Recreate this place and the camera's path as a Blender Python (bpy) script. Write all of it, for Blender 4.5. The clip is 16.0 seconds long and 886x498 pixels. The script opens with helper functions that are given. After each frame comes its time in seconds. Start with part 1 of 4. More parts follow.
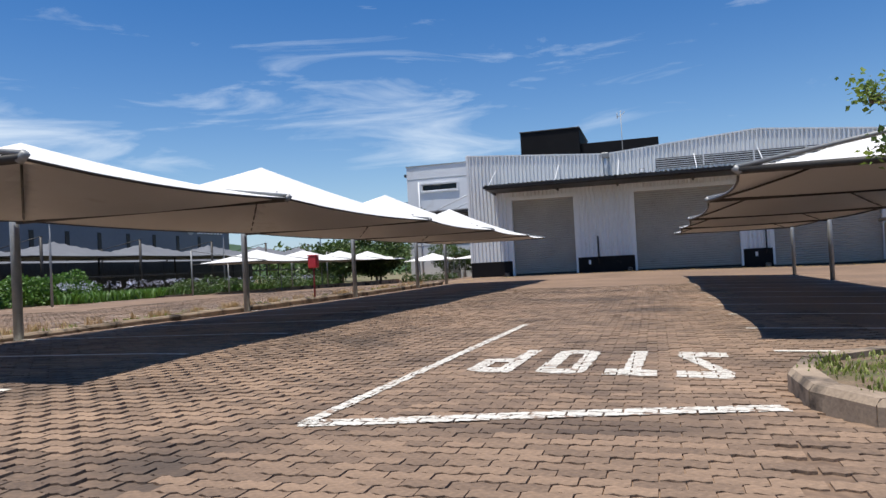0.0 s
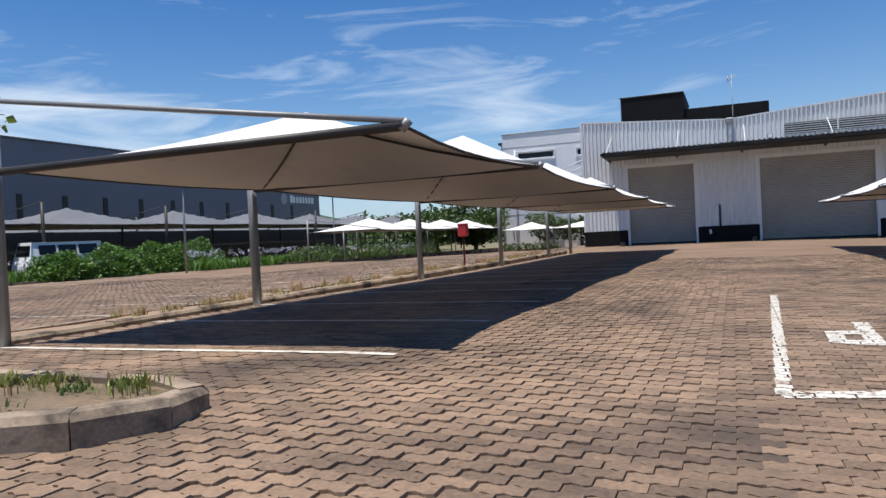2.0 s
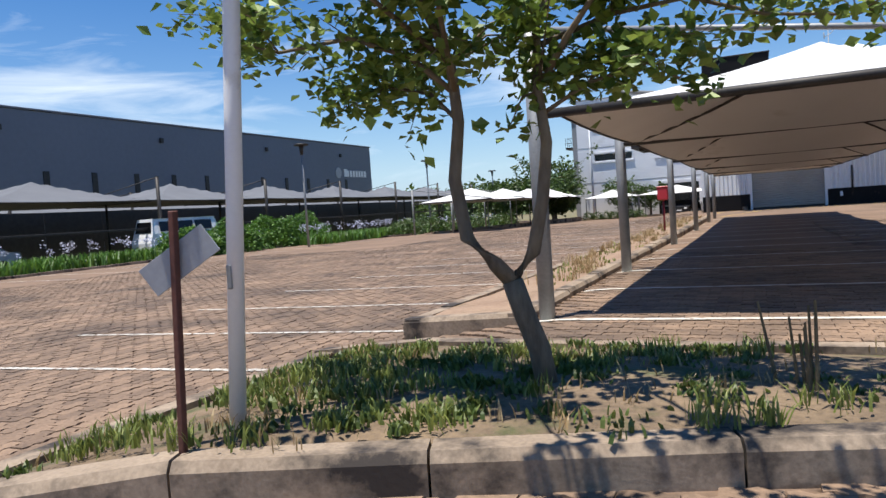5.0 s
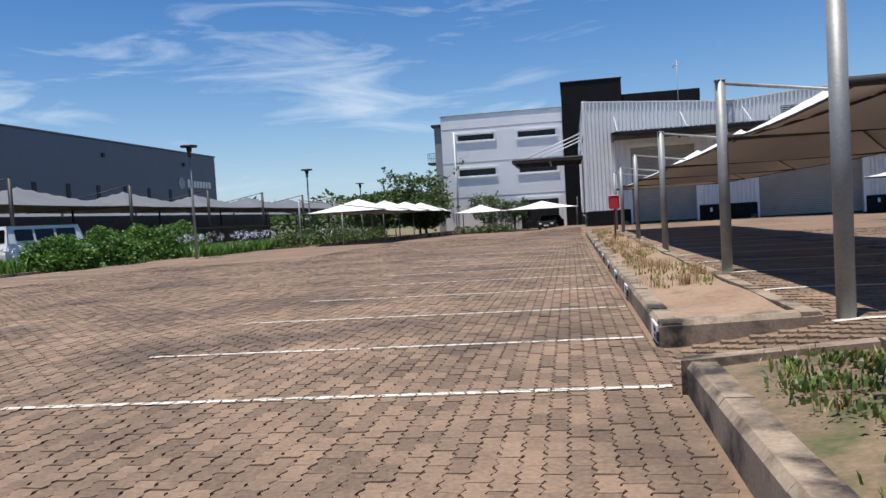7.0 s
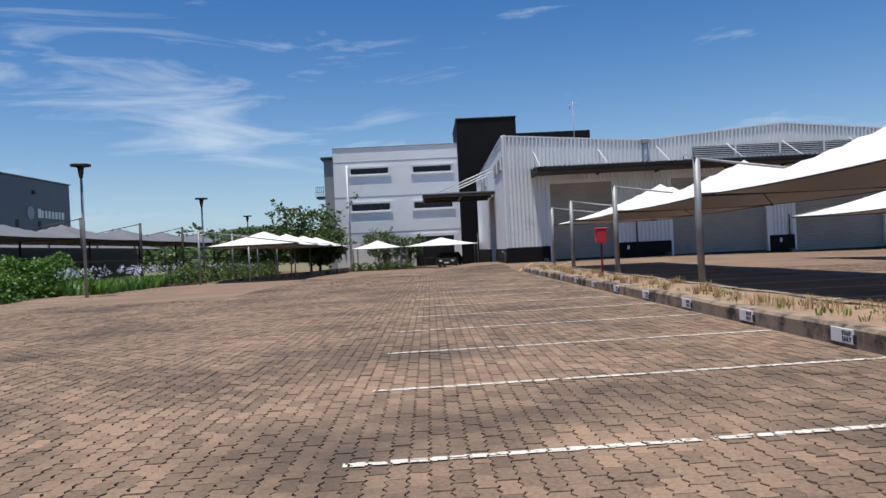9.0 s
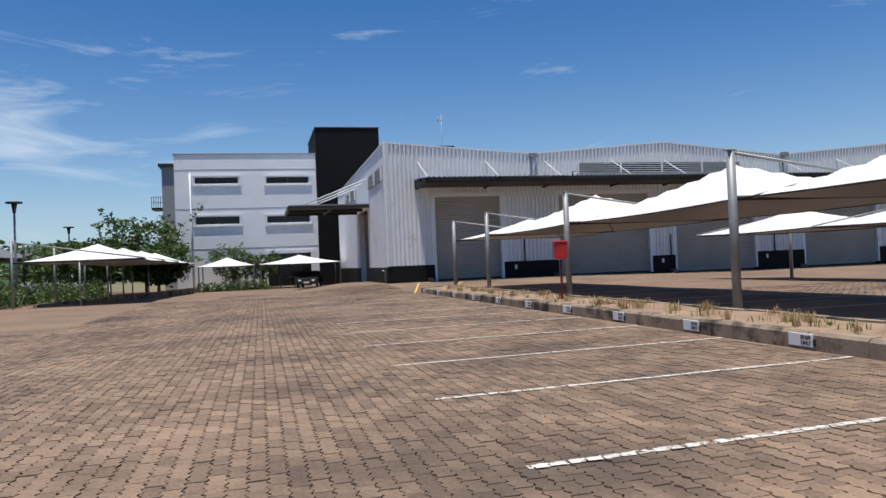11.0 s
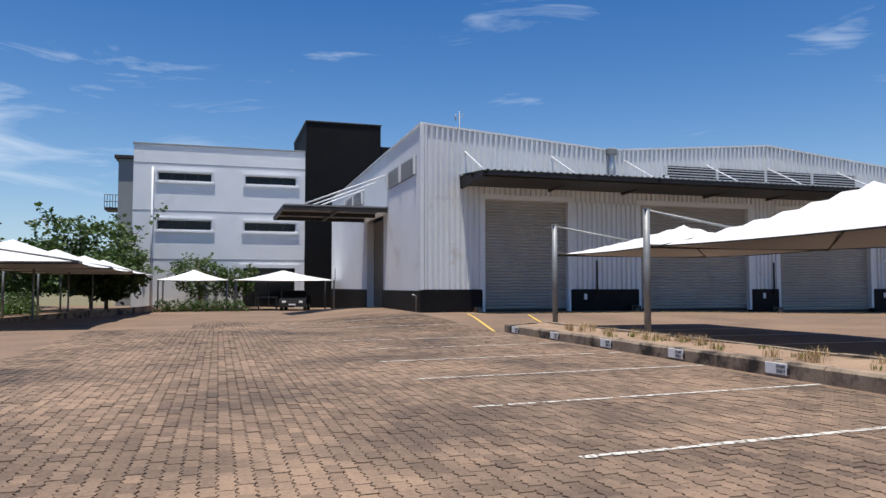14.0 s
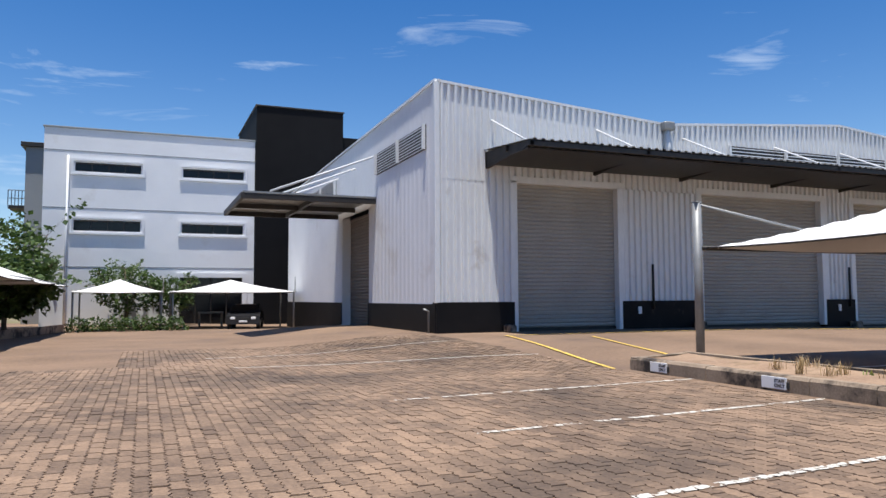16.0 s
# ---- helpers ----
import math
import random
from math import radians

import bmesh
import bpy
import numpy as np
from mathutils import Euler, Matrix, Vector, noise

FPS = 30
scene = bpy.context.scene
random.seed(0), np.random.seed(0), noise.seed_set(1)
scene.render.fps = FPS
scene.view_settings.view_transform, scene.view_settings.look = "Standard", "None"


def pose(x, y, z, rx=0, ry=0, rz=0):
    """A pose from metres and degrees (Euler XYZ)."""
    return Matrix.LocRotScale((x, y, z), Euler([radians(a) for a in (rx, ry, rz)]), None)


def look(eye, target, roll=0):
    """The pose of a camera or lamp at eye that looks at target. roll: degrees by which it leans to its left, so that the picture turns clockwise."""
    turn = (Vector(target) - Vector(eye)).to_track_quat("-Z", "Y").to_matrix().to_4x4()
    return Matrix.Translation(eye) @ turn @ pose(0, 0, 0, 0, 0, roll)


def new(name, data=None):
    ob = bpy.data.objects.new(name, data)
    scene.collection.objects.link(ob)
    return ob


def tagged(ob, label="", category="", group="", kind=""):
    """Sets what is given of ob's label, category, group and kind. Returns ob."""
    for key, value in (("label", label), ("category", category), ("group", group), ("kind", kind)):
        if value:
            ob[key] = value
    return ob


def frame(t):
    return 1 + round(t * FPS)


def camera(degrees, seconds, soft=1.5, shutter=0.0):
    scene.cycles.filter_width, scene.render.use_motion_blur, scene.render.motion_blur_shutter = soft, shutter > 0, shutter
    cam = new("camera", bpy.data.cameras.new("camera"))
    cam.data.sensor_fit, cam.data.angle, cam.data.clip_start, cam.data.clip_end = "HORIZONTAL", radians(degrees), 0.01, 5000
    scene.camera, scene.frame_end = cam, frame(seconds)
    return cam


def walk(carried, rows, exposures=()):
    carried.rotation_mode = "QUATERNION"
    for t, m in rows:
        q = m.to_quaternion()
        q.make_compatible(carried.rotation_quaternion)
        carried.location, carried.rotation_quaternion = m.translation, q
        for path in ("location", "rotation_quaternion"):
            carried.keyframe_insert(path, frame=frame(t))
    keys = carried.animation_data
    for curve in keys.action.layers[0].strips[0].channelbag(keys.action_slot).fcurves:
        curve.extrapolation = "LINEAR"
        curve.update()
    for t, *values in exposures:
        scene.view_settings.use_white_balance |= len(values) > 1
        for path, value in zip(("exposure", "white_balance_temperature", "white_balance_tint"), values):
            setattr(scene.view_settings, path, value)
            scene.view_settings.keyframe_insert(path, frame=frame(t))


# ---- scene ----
# the camera and its walk
cam = camera(62.5, 16.0)
LIGHTNESS = [(0, 0.30), (2, 0.32), (3, 0.40), (5, 0.52), (7.5, 0.24), (10, 0.17), (12.5, 0.2), (14, 0.28), (15, 0.42), (16, 0.52)]
PATH = [
    (0, (7.268, -3.525, 0.65), (6.713, -1.604, 0.696), -3.0),
    (0.5, (6.905, -3.651, 0.669), (6.263, -1.757, 0.694), -3.1),
    (1, (6.473, -3.78, 0.696), (5.778, -1.905, 0.697), -2.6),
    (1.5, (5.969, -3.898, 0.717), (5.255, -2.03, 0.708), -2.5),
    (2, (5.455, -4.068, 0.737), (4.713, -2.211, 0.708), -2.8),
    (2.5, (4.89, -4.278, 0.77), (4.111, -2.437, 0.717), -2.8),
    (3, (4.287, -4.427, 0.787), (3.48, -2.599, 0.7), -2.9),
    (3.5, (3.66, -4.615, 0.821), (2.833, -2.798, 0.716), -3.2),
    (4, (2.965, -4.764, 0.843), (2.149, -2.941, 0.74), -3.5),
    (4.5, (2.169, -4.823, 0.857), (1.38, -2.988, 0.752), -3.4),
    (5, (1.358, -4.824, 0.82), (0.563, -2.991, 0.721), -4.0),
    (7.5, (-2.32, -4.509, 0.773), (-2.543, -2.523, 0.696), -3.2),
    (8, (-3.038, -4.087, 0.787), (-3.172, -2.092, 0.728), -3.7),
    (8.5, (-3.677, -3.554, 0.795), (-3.724, -1.555, 0.785), -4.8),
    (9, (-4.241, -2.923, 0.781), (-4.203, -0.923, 0.782), -2.8),
    (9.5, (-4.716, -2.183, 0.788), (-4.604, -0.186, 0.802), -2.5),
    (10, (-5.135, -1.384, 0.786), (-4.879, 0.6, 0.805), -2.8),
    (12.5, (-6.22, 4.109, 0.797), (-5.618, 6.015, 0.875), -1.3),
    (13, (-6.345, 5.505, 0.799), (-5.785, 7.423, 0.893), -1),
    (13.5, (-6.436, 6.94, 0.796), (-5.883, 8.859, 0.895), 0),
    (14, (-6.5, 8.426, 0.804), (-5.913, 10.335, 0.905), 0),
    (14.5, (-6.566, 9.892, 0.794), (-5.961, 11.796, 0.890), -0.7),
    (15, (-6.629, 11.352, 0.787), (-6.002, 13.249, 0.879), -0.7),
    (15.5, (-6.673, 12.825, 0.795), (-5.993, 14.703, 0.903), -1.1),
    (16, (-6.707, 14.29, 0.801), (-5.952, 16.137, 0.934), -0.3),
]
walk(cam, [(t, look(eye, target, roll)) for t, eye, target, roll in PATH], LIGHTNESS)

# world, sun and exposure
SUN = Vector((-0.10, -0.15, 1.0)).normalized()
world = bpy.data.worlds.new("sky")
scene.world = world
world.use_nodes = True
nt = world.node_tree
bg = nt.nodes["Background"]
sky = nt.nodes.new("ShaderNodeTexSky")
sky.sky_type = "NISHITA"
sky.sun_disc = False
sky.sun_elevation = math.asin(SUN.z)
sky.sun_rotation = math.atan2(SUN.x, SUN.y)
sky.air_density, sky.dust_density, sky.ozone_density = 1.0, 0.1, 2.2
geo = nt.nodes.new("ShaderNodeTexCoord")


def sky_math(op, a, b=0.0, c=0.0):
    node = nt.nodes.new("ShaderNodeMath")
    node.operation = op
    for k, v in enumerate((a, b, c)):
        if isinstance(v, (int, float)):
            node.inputs[k].default_value = v
        else:
            nt.links.new(v, node.inputs[k])
    return node.outputs[0]


axes = nt.nodes.new("ShaderNodeSeparateXYZ")
nt.links.new(geo.outputs["Generated"], axes.inputs[0])
bearing = sky_math("MULTIPLY", sky_math("ARCTAN2", axes.outputs[0], axes.outputs[1]), 57.3)
height = sky_math("MULTIPLY", sky_math("ARCSINE", axes.outputs[2]), 57.3)
flat = nt.nodes.new("ShaderNodeCombineXYZ")
nt.links.new(bearing, flat.inputs[0])
nt.links.new(height, flat.inputs[1])
comb = nt.nodes.new("ShaderNodeMapping")
comb.inputs["Rotation"].default_value = (0.0, 0.0, 0.16)
comb.inputs["Scale"].default_value = (0.055, 0.30, 1.0)
nt.links.new(flat.outputs[0], comb.inputs[0])
cirrus = nt.nodes.new("ShaderNodeTexNoise")
cirrus.inputs["Scale"].default_value, cirrus.inputs["Detail"].default_value = 1.3, 9.0
cirrus.inputs["Roughness"].default_value, cirrus.inputs["Distortion"].default_value = 0.58, 0.7
nt.links.new(comb.outputs[0], cirrus.inputs["Vector"])
banks = None
for az, el, wide, tall, weight in ((-20, 12.5, 13, 3.2, 0.20), (-47, 9.0, 12, 3.2, 0.30), (-14, 8.0, 10, 2.5, 0.10), (46, 17, 4, 1.5, 0.12), (-75, 14, 18, 6, 0.2), (120, 20, 30, 8, 0.15), (-140, 25, 40, 8, 0.15)):
    dx = sky_math("DIVIDE", sky_math("SUBTRACT", bearing, az), wide)
    dy = sky_math("DIVIDE", sky_math("SUBTRACT", height, el), tall)
    bank = sky_math("MULTIPLY", sky_math("EXPONENT", sky_math("MULTIPLY", sky_math("MULTIPLY_ADD", dx, dx, sky_math("MULTIPLY", dy, dy)), -1.0)), weight)
    banks = bank if banks is None else sky_math("ADD", banks, bank)
veil = nt.nodes.new("ShaderNodeMapRange")
veil.inputs["From Min"].default_value, veil.inputs["From Max"].default_value = 0.60, 0.95
veil.inputs["To Max"].default_value = 0.8
nt.links.new(sky_math("ADD", cirrus.outputs[0], banks), veil.inputs["Value"])
deep = nt.nodes.new("ShaderNodeHueSaturation")
deep.inputs["Saturation"].default_value = 1.40
deep.inputs["Hue"].default_value = 0.509
nt.links.new(sky.outputs[0], deep.inputs["Color"])
haze = nt.nodes.new("ShaderNodeMix")
haze.data_type = "RGBA"
haze.inputs["B"].default_value = (3.4, 5.0, 7.4, 1)
nt.links.new(sky_math("MULTIPLY", sky_math("EXPONENT", sky_math("MULTIPLY", sky_math("ABSOLUTE", height), -0.16)), 0.85), haze.inputs["Factor"])
nt.links.new(deep.outputs[0], haze.inputs["A"])
clouds = nt.nodes.new("ShaderNodeMix")
clouds.data_type = "RGBA"
clouds.inputs["B"].default_value = (7.6, 8.4, 9.2, 1)
nt.links.new(veil.outputs[0], clouds.inputs["Factor"])
nt.links.new(haze.outputs["Result"], clouds.inputs["A"])
nt.links.new(clouds.outputs["Result"], bg.inputs["Color"])
bg.inputs["Strength"].default_value = 0.092
sun = new("sun", bpy.data.lights.new("sun", "SUN"))
sun.data.energy, sun.data.angle, sun.data.color = 5.0, radians(0.53), (1.0, 0.96, 0.9)
sun.matrix_world = look(SUN * 60, (0, 0, 0))


# ---- materials
def material(name, a, b, scale=4.0, rough=0.7, bump=0.0, metal=0.0, fine=60.0, islands=0.0, spread=1.0, dirt=None, stretch=(1, 1, 1), objects=False):
    """Two colours mixed by a coarse and a fine noise; islands: how much loose pieces differ; dirt: a third colour in stains."""
    m = bpy.data.materials.new(name)
    m.use_nodes = True
    n, l = m.node_tree.nodes, m.node_tree.links
    p = n["Principled BSDF"]
    p.inputs["Roughness"].default_value, p.inputs["Metallic"].default_value = rough, metal
    at = n.new("ShaderNodeTexCoord")
    mp = n.new("ShaderNodeMapping")
    mp.inputs["Scale"].default_value = stretch
    l.new(at.outputs["Object"], mp.inputs[0])
    big, small = n.new("ShaderNodeTexNoise"), n.new("ShaderNodeTexNoise")
    for t, s in ((big, scale), (small, fine)):
        t.inputs["Scale"].default_value, t.inputs["Detail"].default_value = s, 5.0
        l.new(mp.outputs[0], t.inputs["Vector"])
    mean = n.new("ShaderNodeMath")
    mean.operation = "MULTIPLY_ADD"
    mean.inputs[1].default_value = 0.45
    l.new(small.outputs[0], mean.inputs[0])
    half = n.new("ShaderNodeMath")
    half.operation = "MULTIPLY"
    half.inputs[1].default_value = 0.55
    l.new(big.outputs[0], half.inputs[0])
    l.new(half.outputs[0], mean.inputs[2])
    value = mean.outputs[0]
    if islands:
        rnd = n.new("ShaderNodeObjectInfo" if objects else "ShaderNodeNewGeometry")
        add = n.new("ShaderNodeMath")
        add.operation = "MULTIPLY_ADD"
        add.inputs[1].default_value = islands
        l.new(rnd.outputs["Random" if objects else "Random Per Island"], add.inputs[0])
        sub = n.new("ShaderNodeMath")
        sub.operation = "SUBTRACT"
        sub.inputs[1].default_value = islands / 2
        l.new(value, sub.inputs[0])
        l.new(sub.outputs[0], add.inputs[2])
        value = add.outputs[0]
    ramp = n.new("ShaderNodeMapRange")
    ramp.inputs["From Min"].default_value, ramp.inputs["From Max"].default_value = 0.5 - 0.2 * spread, 0.5 + 0.2 * spread
    l.new(value, ramp.inputs["Value"])
    mix = n.new("ShaderNodeMix")
    mix.data_type = "RGBA"
    mix.inputs["A"].default_value, mix.inputs["B"].default_value = (*a, 1), (*b, 1)
    l.new(ramp.outputs[0], mix.inputs["Factor"])
    colour = mix.outputs["Result"]
    if dirt:
        c, s, low, high = dirt
        stain = n.new("ShaderNodeTexNoise")
        stain.inputs["Scale"].default_value, stain.inputs["Detail"].default_value, stain.inputs["Roughness"].default_value = s, 8.0, 0.65
        l.new(at.outputs["Object"], stain.inputs["Vector"])
        cut = n.new("ShaderNodeMapRange")
        cut.inputs["From Min"].default_value, cut.inputs["From Max"].default_value = low, high
        l.new(stain.outputs[0], cut.inputs["Value"])
        over = n.new("ShaderNodeMix")
        over.data_type = "RGBA"
        over.inputs["B"].default_value = (*c, 1)
        l.new(cut.outputs[0], over.inputs["Factor"])
        l.new(colour, over.inputs["A"])
        colour = over.outputs["Result"]
    l.new(colour, p.inputs["Base Color"])
    if bump:
        bp = n.new("ShaderNodeBump")
        bp.inputs["Strength"].default_value, bp.inputs["Distance"].default_value = bump, 0.01
        l.new(small.outputs[0], bp.inputs["Height"])
        l.new(bp.outputs[0], p.inputs["Normal"])
    return m


PAVER = material("clay_paver", (0.098, 0.064, 0.042), (0.30, 0.198, 0.125), 0.7, 0.85, 0.5, fine=45, islands=0.22, spread=1.0, dirt=((0.062, 0.043, 0.030), 0.5, 0.49, 0.70))
PAVER_OBJ = material("clay_paver_single", (0.098, 0.064, 0.042), (0.30, 0.198, 0.125), 0.7, 0.85, 0.5, fine=45, islands=0.22, spread=1.0, dirt=((0.062, 0.043, 0.030), 0.5, 0.49, 0.70), objects=True)
GROUND = material("sandy_paving_bed", (0.11, 0.071, 0.046), (0.28, 0.182, 0.115), 0.6, 0.95, 0.6, fine=25, dirt=((0.09, 0.062, 0.048), 0.3, 0.52, 0.72))
FAR_GROUND = material("dusty_ground", (0.2, 0.15, 0.09), (0.12, 0.13, 0.05), 0.05, 0.95, 0.3, fine=2)
SAND = material("dry_red_sand", (0.20, 0.125, 0.08), (0.36, 0.25, 0.165), 1.6, 0.95, 0.7, fine=30, dirt=((0.16, 0.11, 0.06), 2.2, 0.55, 0.7))
SOIL = material("planting_soil", (0.08, 0.056, 0.036), (0.25, 0.175, 0.105), 2.6, 0.95, 0.9, fine=40, dirt=((0.055, 0.075, 0.02), 3.0, 0.5, 0.68))
KERB = material("concrete_kerb", (0.16, 0.115, 0.078), (0.40, 0.31, 0.22), 3.0, 0.9, 0.12, fine=60, spread=1.2, dirt=((0.035, 0.027, 0.022), 2.4, 0.48, 0.62))
PAINT = material("worn_white_road_paint", (0.46, 0.425, 0.36), (0.70, 0.665, 0.59), 9, 0.7, 0.2, fine=70, dirt=((0.26, 0.175, 0.12), 13.0, 0.55, 0.62))
YELLOW = material("worn_yellow_road_paint", (0.62, 0.40, 0.06), (0.75, 0.52, 0.12), 9, 0.7, 0.2, fine=70, dirt=((0.30, 0.20, 0.15), 7.0, 0.55, 0.68))
STEEL = material("galvanised_steel", (0.20, 0.205, 0.205), (0.30, 0.305, 0.30), 6, 0.55, 0.1, metal=0.35, dirt=((0.2, 0.17, 0.14), 5, 0.62, 0.75))
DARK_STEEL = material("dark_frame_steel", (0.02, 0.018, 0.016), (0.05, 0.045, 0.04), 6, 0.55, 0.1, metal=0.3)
CLOTH = material("off_white_shade_cloth", (0.60, 0.585, 0.56), (0.70, 0.69, 0.665), 1.2, 0.85, 0.15, fine=140, dirt=((0.45, 0.41, 0.36), 1.1, 0.62, 0.8))
GREY_CLOTH = material("grey_shade_cloth", (0.10, 0.105, 0.115), (0.15, 0.155, 0.165), 1.0, 0.85, 0.1, fine=100)
SHEET = material("white_profiled_sheet", (0.60, 0.615, 0.62), (0.73, 0.74, 0.745), 0.7, 0.42, 0.05, fine=20, stretch=(1, 1, 0.25), dirt=((0.45, 0.41, 0.36), 0.9, 0.62, 0.78))
ROLLER = material("grey_roller_slats", (0.29, 0.27, 0.24), (0.40, 0.375, 0.335), 1.0, 0.5, 0.05, fine=30, dirt=((0.27, 0.23, 0.19), 1.5, 0.6, 0.75))
BROWN = material("brown_roller_slats", (0.13, 0.10, 0.08), (0.20, 0.155, 0.12), 1.0, 0.5, 0.05)
PLASTER = material("white_plaster", (0.68, 0.69, 0.70), (0.77, 0.775, 0.78), 0.8, 0.8, 0.15, fine=40, dirt=((0.58, 0.56, 0.53), 0.6, 0.6, 0.78))
GREY_WALL = material("grey_plaster", (0.22, 0.235, 0.24), (0.28, 0.295, 0.30), 0.8, 0.8, 0.1)
BLUE_GREY = material("blue_grey_cladding", (0.12, 0.135, 0.165), (0.15, 0.165, 0.20), 0.15, 0.6, 0.05, fine=3)
BLACK = material("black_wall_plaster", (0.004, 0.004, 0.005), (0.008, 0.008, 0.009), 1.2, 0.75, 0.15)
PLINTH = material("black_plinth_paint", (0.004, 0.004, 0.005), (0.012, 0.011, 0.011), 2.0, 0.6, 0.15, dirt=((0.10, 0.07, 0.05), 1.8, 0.62, 0.8))
AWNING = material("grey_awning_sheet", (0.22, 0.22, 0.21), (0.30, 0.30, 0.29), 1.0, 0.45, 0.05, metal=0.4)
BARK = material("grey_brown_bark", (0.10, 0.075, 0.05), (0.24, 0.19, 0.13), 12, 0.9, 0.9, fine=50, stretch=(1, 1, 0.3))
RED = material("red_enamel", (0.45, 0.02, 0.03), (0.55, 0.035, 0.045), 3, 0.4, 0.0)
DARK_RED = material("faded_dark_red_paint", (0.16, 0.012, 0.015), (0.24, 0.02, 0.022), 6, 0.6, 0.1)
REED = material("dull_brown_stalk", (0.10, 0.075, 0.04), (0.20, 0.15, 0.08), 10, 0.8, 0.2)
RUST = material("rusty_brown_paint", (0.07, 0.025, 0.018), (0.13, 0.045, 0.03), 10, 0.7, 0.3)
PLATE = material("grey_sign_plate", (0.30, 0.31, 0.33), (0.38, 0.39, 0.41), 5, 0.5, 0.0, metal=0.3)
WHITE = material("white_enamel", (0.72, 0.73, 0.73), (0.80, 0.80, 0.80), 3, 0.4, 0.0, dirt=((0.5, 0.47, 0.42), 3, 0.62, 0.8))
DARK_PAINT = material("black_car_paint", (0.012, 0.013, 0.016), (0.018, 0.019, 0.022), 2, 0.2, 0.0)
RUBBER = material("tyre_rubber", (0.015, 0.015, 0.015), (0.03, 0.03, 0.03), 8, 0.8, 0.2)
GREEN_BOX = material("grey_green_enamel", (0.40, 0.44, 0.44), (0.48, 0.52, 0.52), 3, 0.5, 0.05)


def leaf_material(name, a, b):
    m = material(name, a, b, 1.5, 0.5, 0.0, fine=8, islands=0.5, spread=1.3)
    m.node_tree.nodes["Principled BSDF"].inputs["Transmission Weight"].default_value = 0.0
    n, l = m.node_tree.nodes, m.node_tree.links
    p = n["Principled BSDF"]
    thin, mix = n.new("ShaderNodeBsdfTranslucent"), n.new("ShaderNodeMixShader")
    l.new(p.inputs["Base Color"].links[0].from_socket, thin.inputs["Color"])
    mix.inputs[0].default_value = 0.3
    l.new(p.outputs[0], mix.inputs[1])
    l.new(thin.outputs[0], mix.inputs[2])
    l.new(mix.outputs[0], n["Material Output"].inputs[0])
    return m


LEAF = leaf_material("fresh_green_leaf", (0.07, 0.125, 0.02), (0.27, 0.36, 0.07))
HEDGE = leaf_material("hedge_leaf", (0.04, 0.10, 0.015), (0.12, 0.24, 0.03))
WOODS = leaf_material("dark_tree_leaf", (0.03, 0.065, 0.015), (0.09, 0.14, 0.03))
GRASS = leaf_material("weed_blade", (0.10, 0.135, 0.025), (0.27, 0.30, 0.07))
WEED = leaf_material("broad_weed_leaf", (0.05, 0.085, 0.015), (0.17, 0.21, 0.05))
STRAW = leaf_material("dry_grass_blade", (0.28, 0.18, 0.08), (0.46, 0.34, 0.17))
BLOOM = leaf_material("pale_lilac_bloom", (0.45, 0.45, 0.62), (0.7, 0.7, 0.8))


def glass_material():
    m = bpy.data.materials.new("dark_window_glass")
    m.use_nodes = True
    p = m.node_tree.nodes["Principled BSDF"]
    p.inputs["Base Color"].default_value, p.inputs["Roughness"].default_value = (0.006, 0.007, 0.009, 1), 0.12
    p.inputs["Specular IOR Level"].default_value = 0.35
    return m


GLASS = glass_material()
for dull in (BLACK, PLINTH):
    dull.node_tree.nodes["Principled BSDF"].inputs["Specular IOR Level"].default_value = 0.15


# ---- mesh builders
def mesh_object(name, verts, faces, mat, parent=None, smooth=False):
    me = bpy.data.meshes.new(name)
    me.from_pydata([tuple(v) for v in verts], [], [tuple(f) for f in faces])
    me.materials.append(mat)
    if smooth:
        me.shade_smooth()
    ob = new(name, me)
    ob.parent = parent
    return ob


def group(name, place, label, category, kind="", set_name=""):
    e = new(name)
    e.location = place
    e.empty_display_size = 0.2
    return tagged(e, label, category, set_name, kind)


def box_data(x0, x1, y0, y1, z0, z1, bevel=0.0):
    bm = bmesh.new()
    bmesh.ops.create_cube(bm, size=1.0)
    for v in bm.verts:
        v.co = ((x0 + x1) / 2 + v.co.x * (x1 - x0), (y0 + y1) / 2 + v.co.y * (y1 - y0), (z0 + z1) / 2 + v.co.z * (z1 - z0))
    if bevel:
        bmesh.ops.bevel(bm, geom=list(bm.edges), offset=bevel, segments=1, affect="EDGES")
    vs = [tuple(v.co) for v in bm.verts]
    bm.verts.index_update()
    fs = [[v.index for v in f.verts] for f in bm.faces]
    bm.free()
    return vs, fs


def join(parts):
    vs, fs = [], []
    for v, f in parts:
        k = len(vs)
        vs += v
        fs += [[i + k for i in q] for q in f]
    return vs, fs


def box(name, x0, x1, y0, y1, z0, z1, mat, parent=None, bevel=0.01):
    return mesh_object(name, *box_data(x0, x1, y0, y1, z0, z1, bevel), mat, parent)


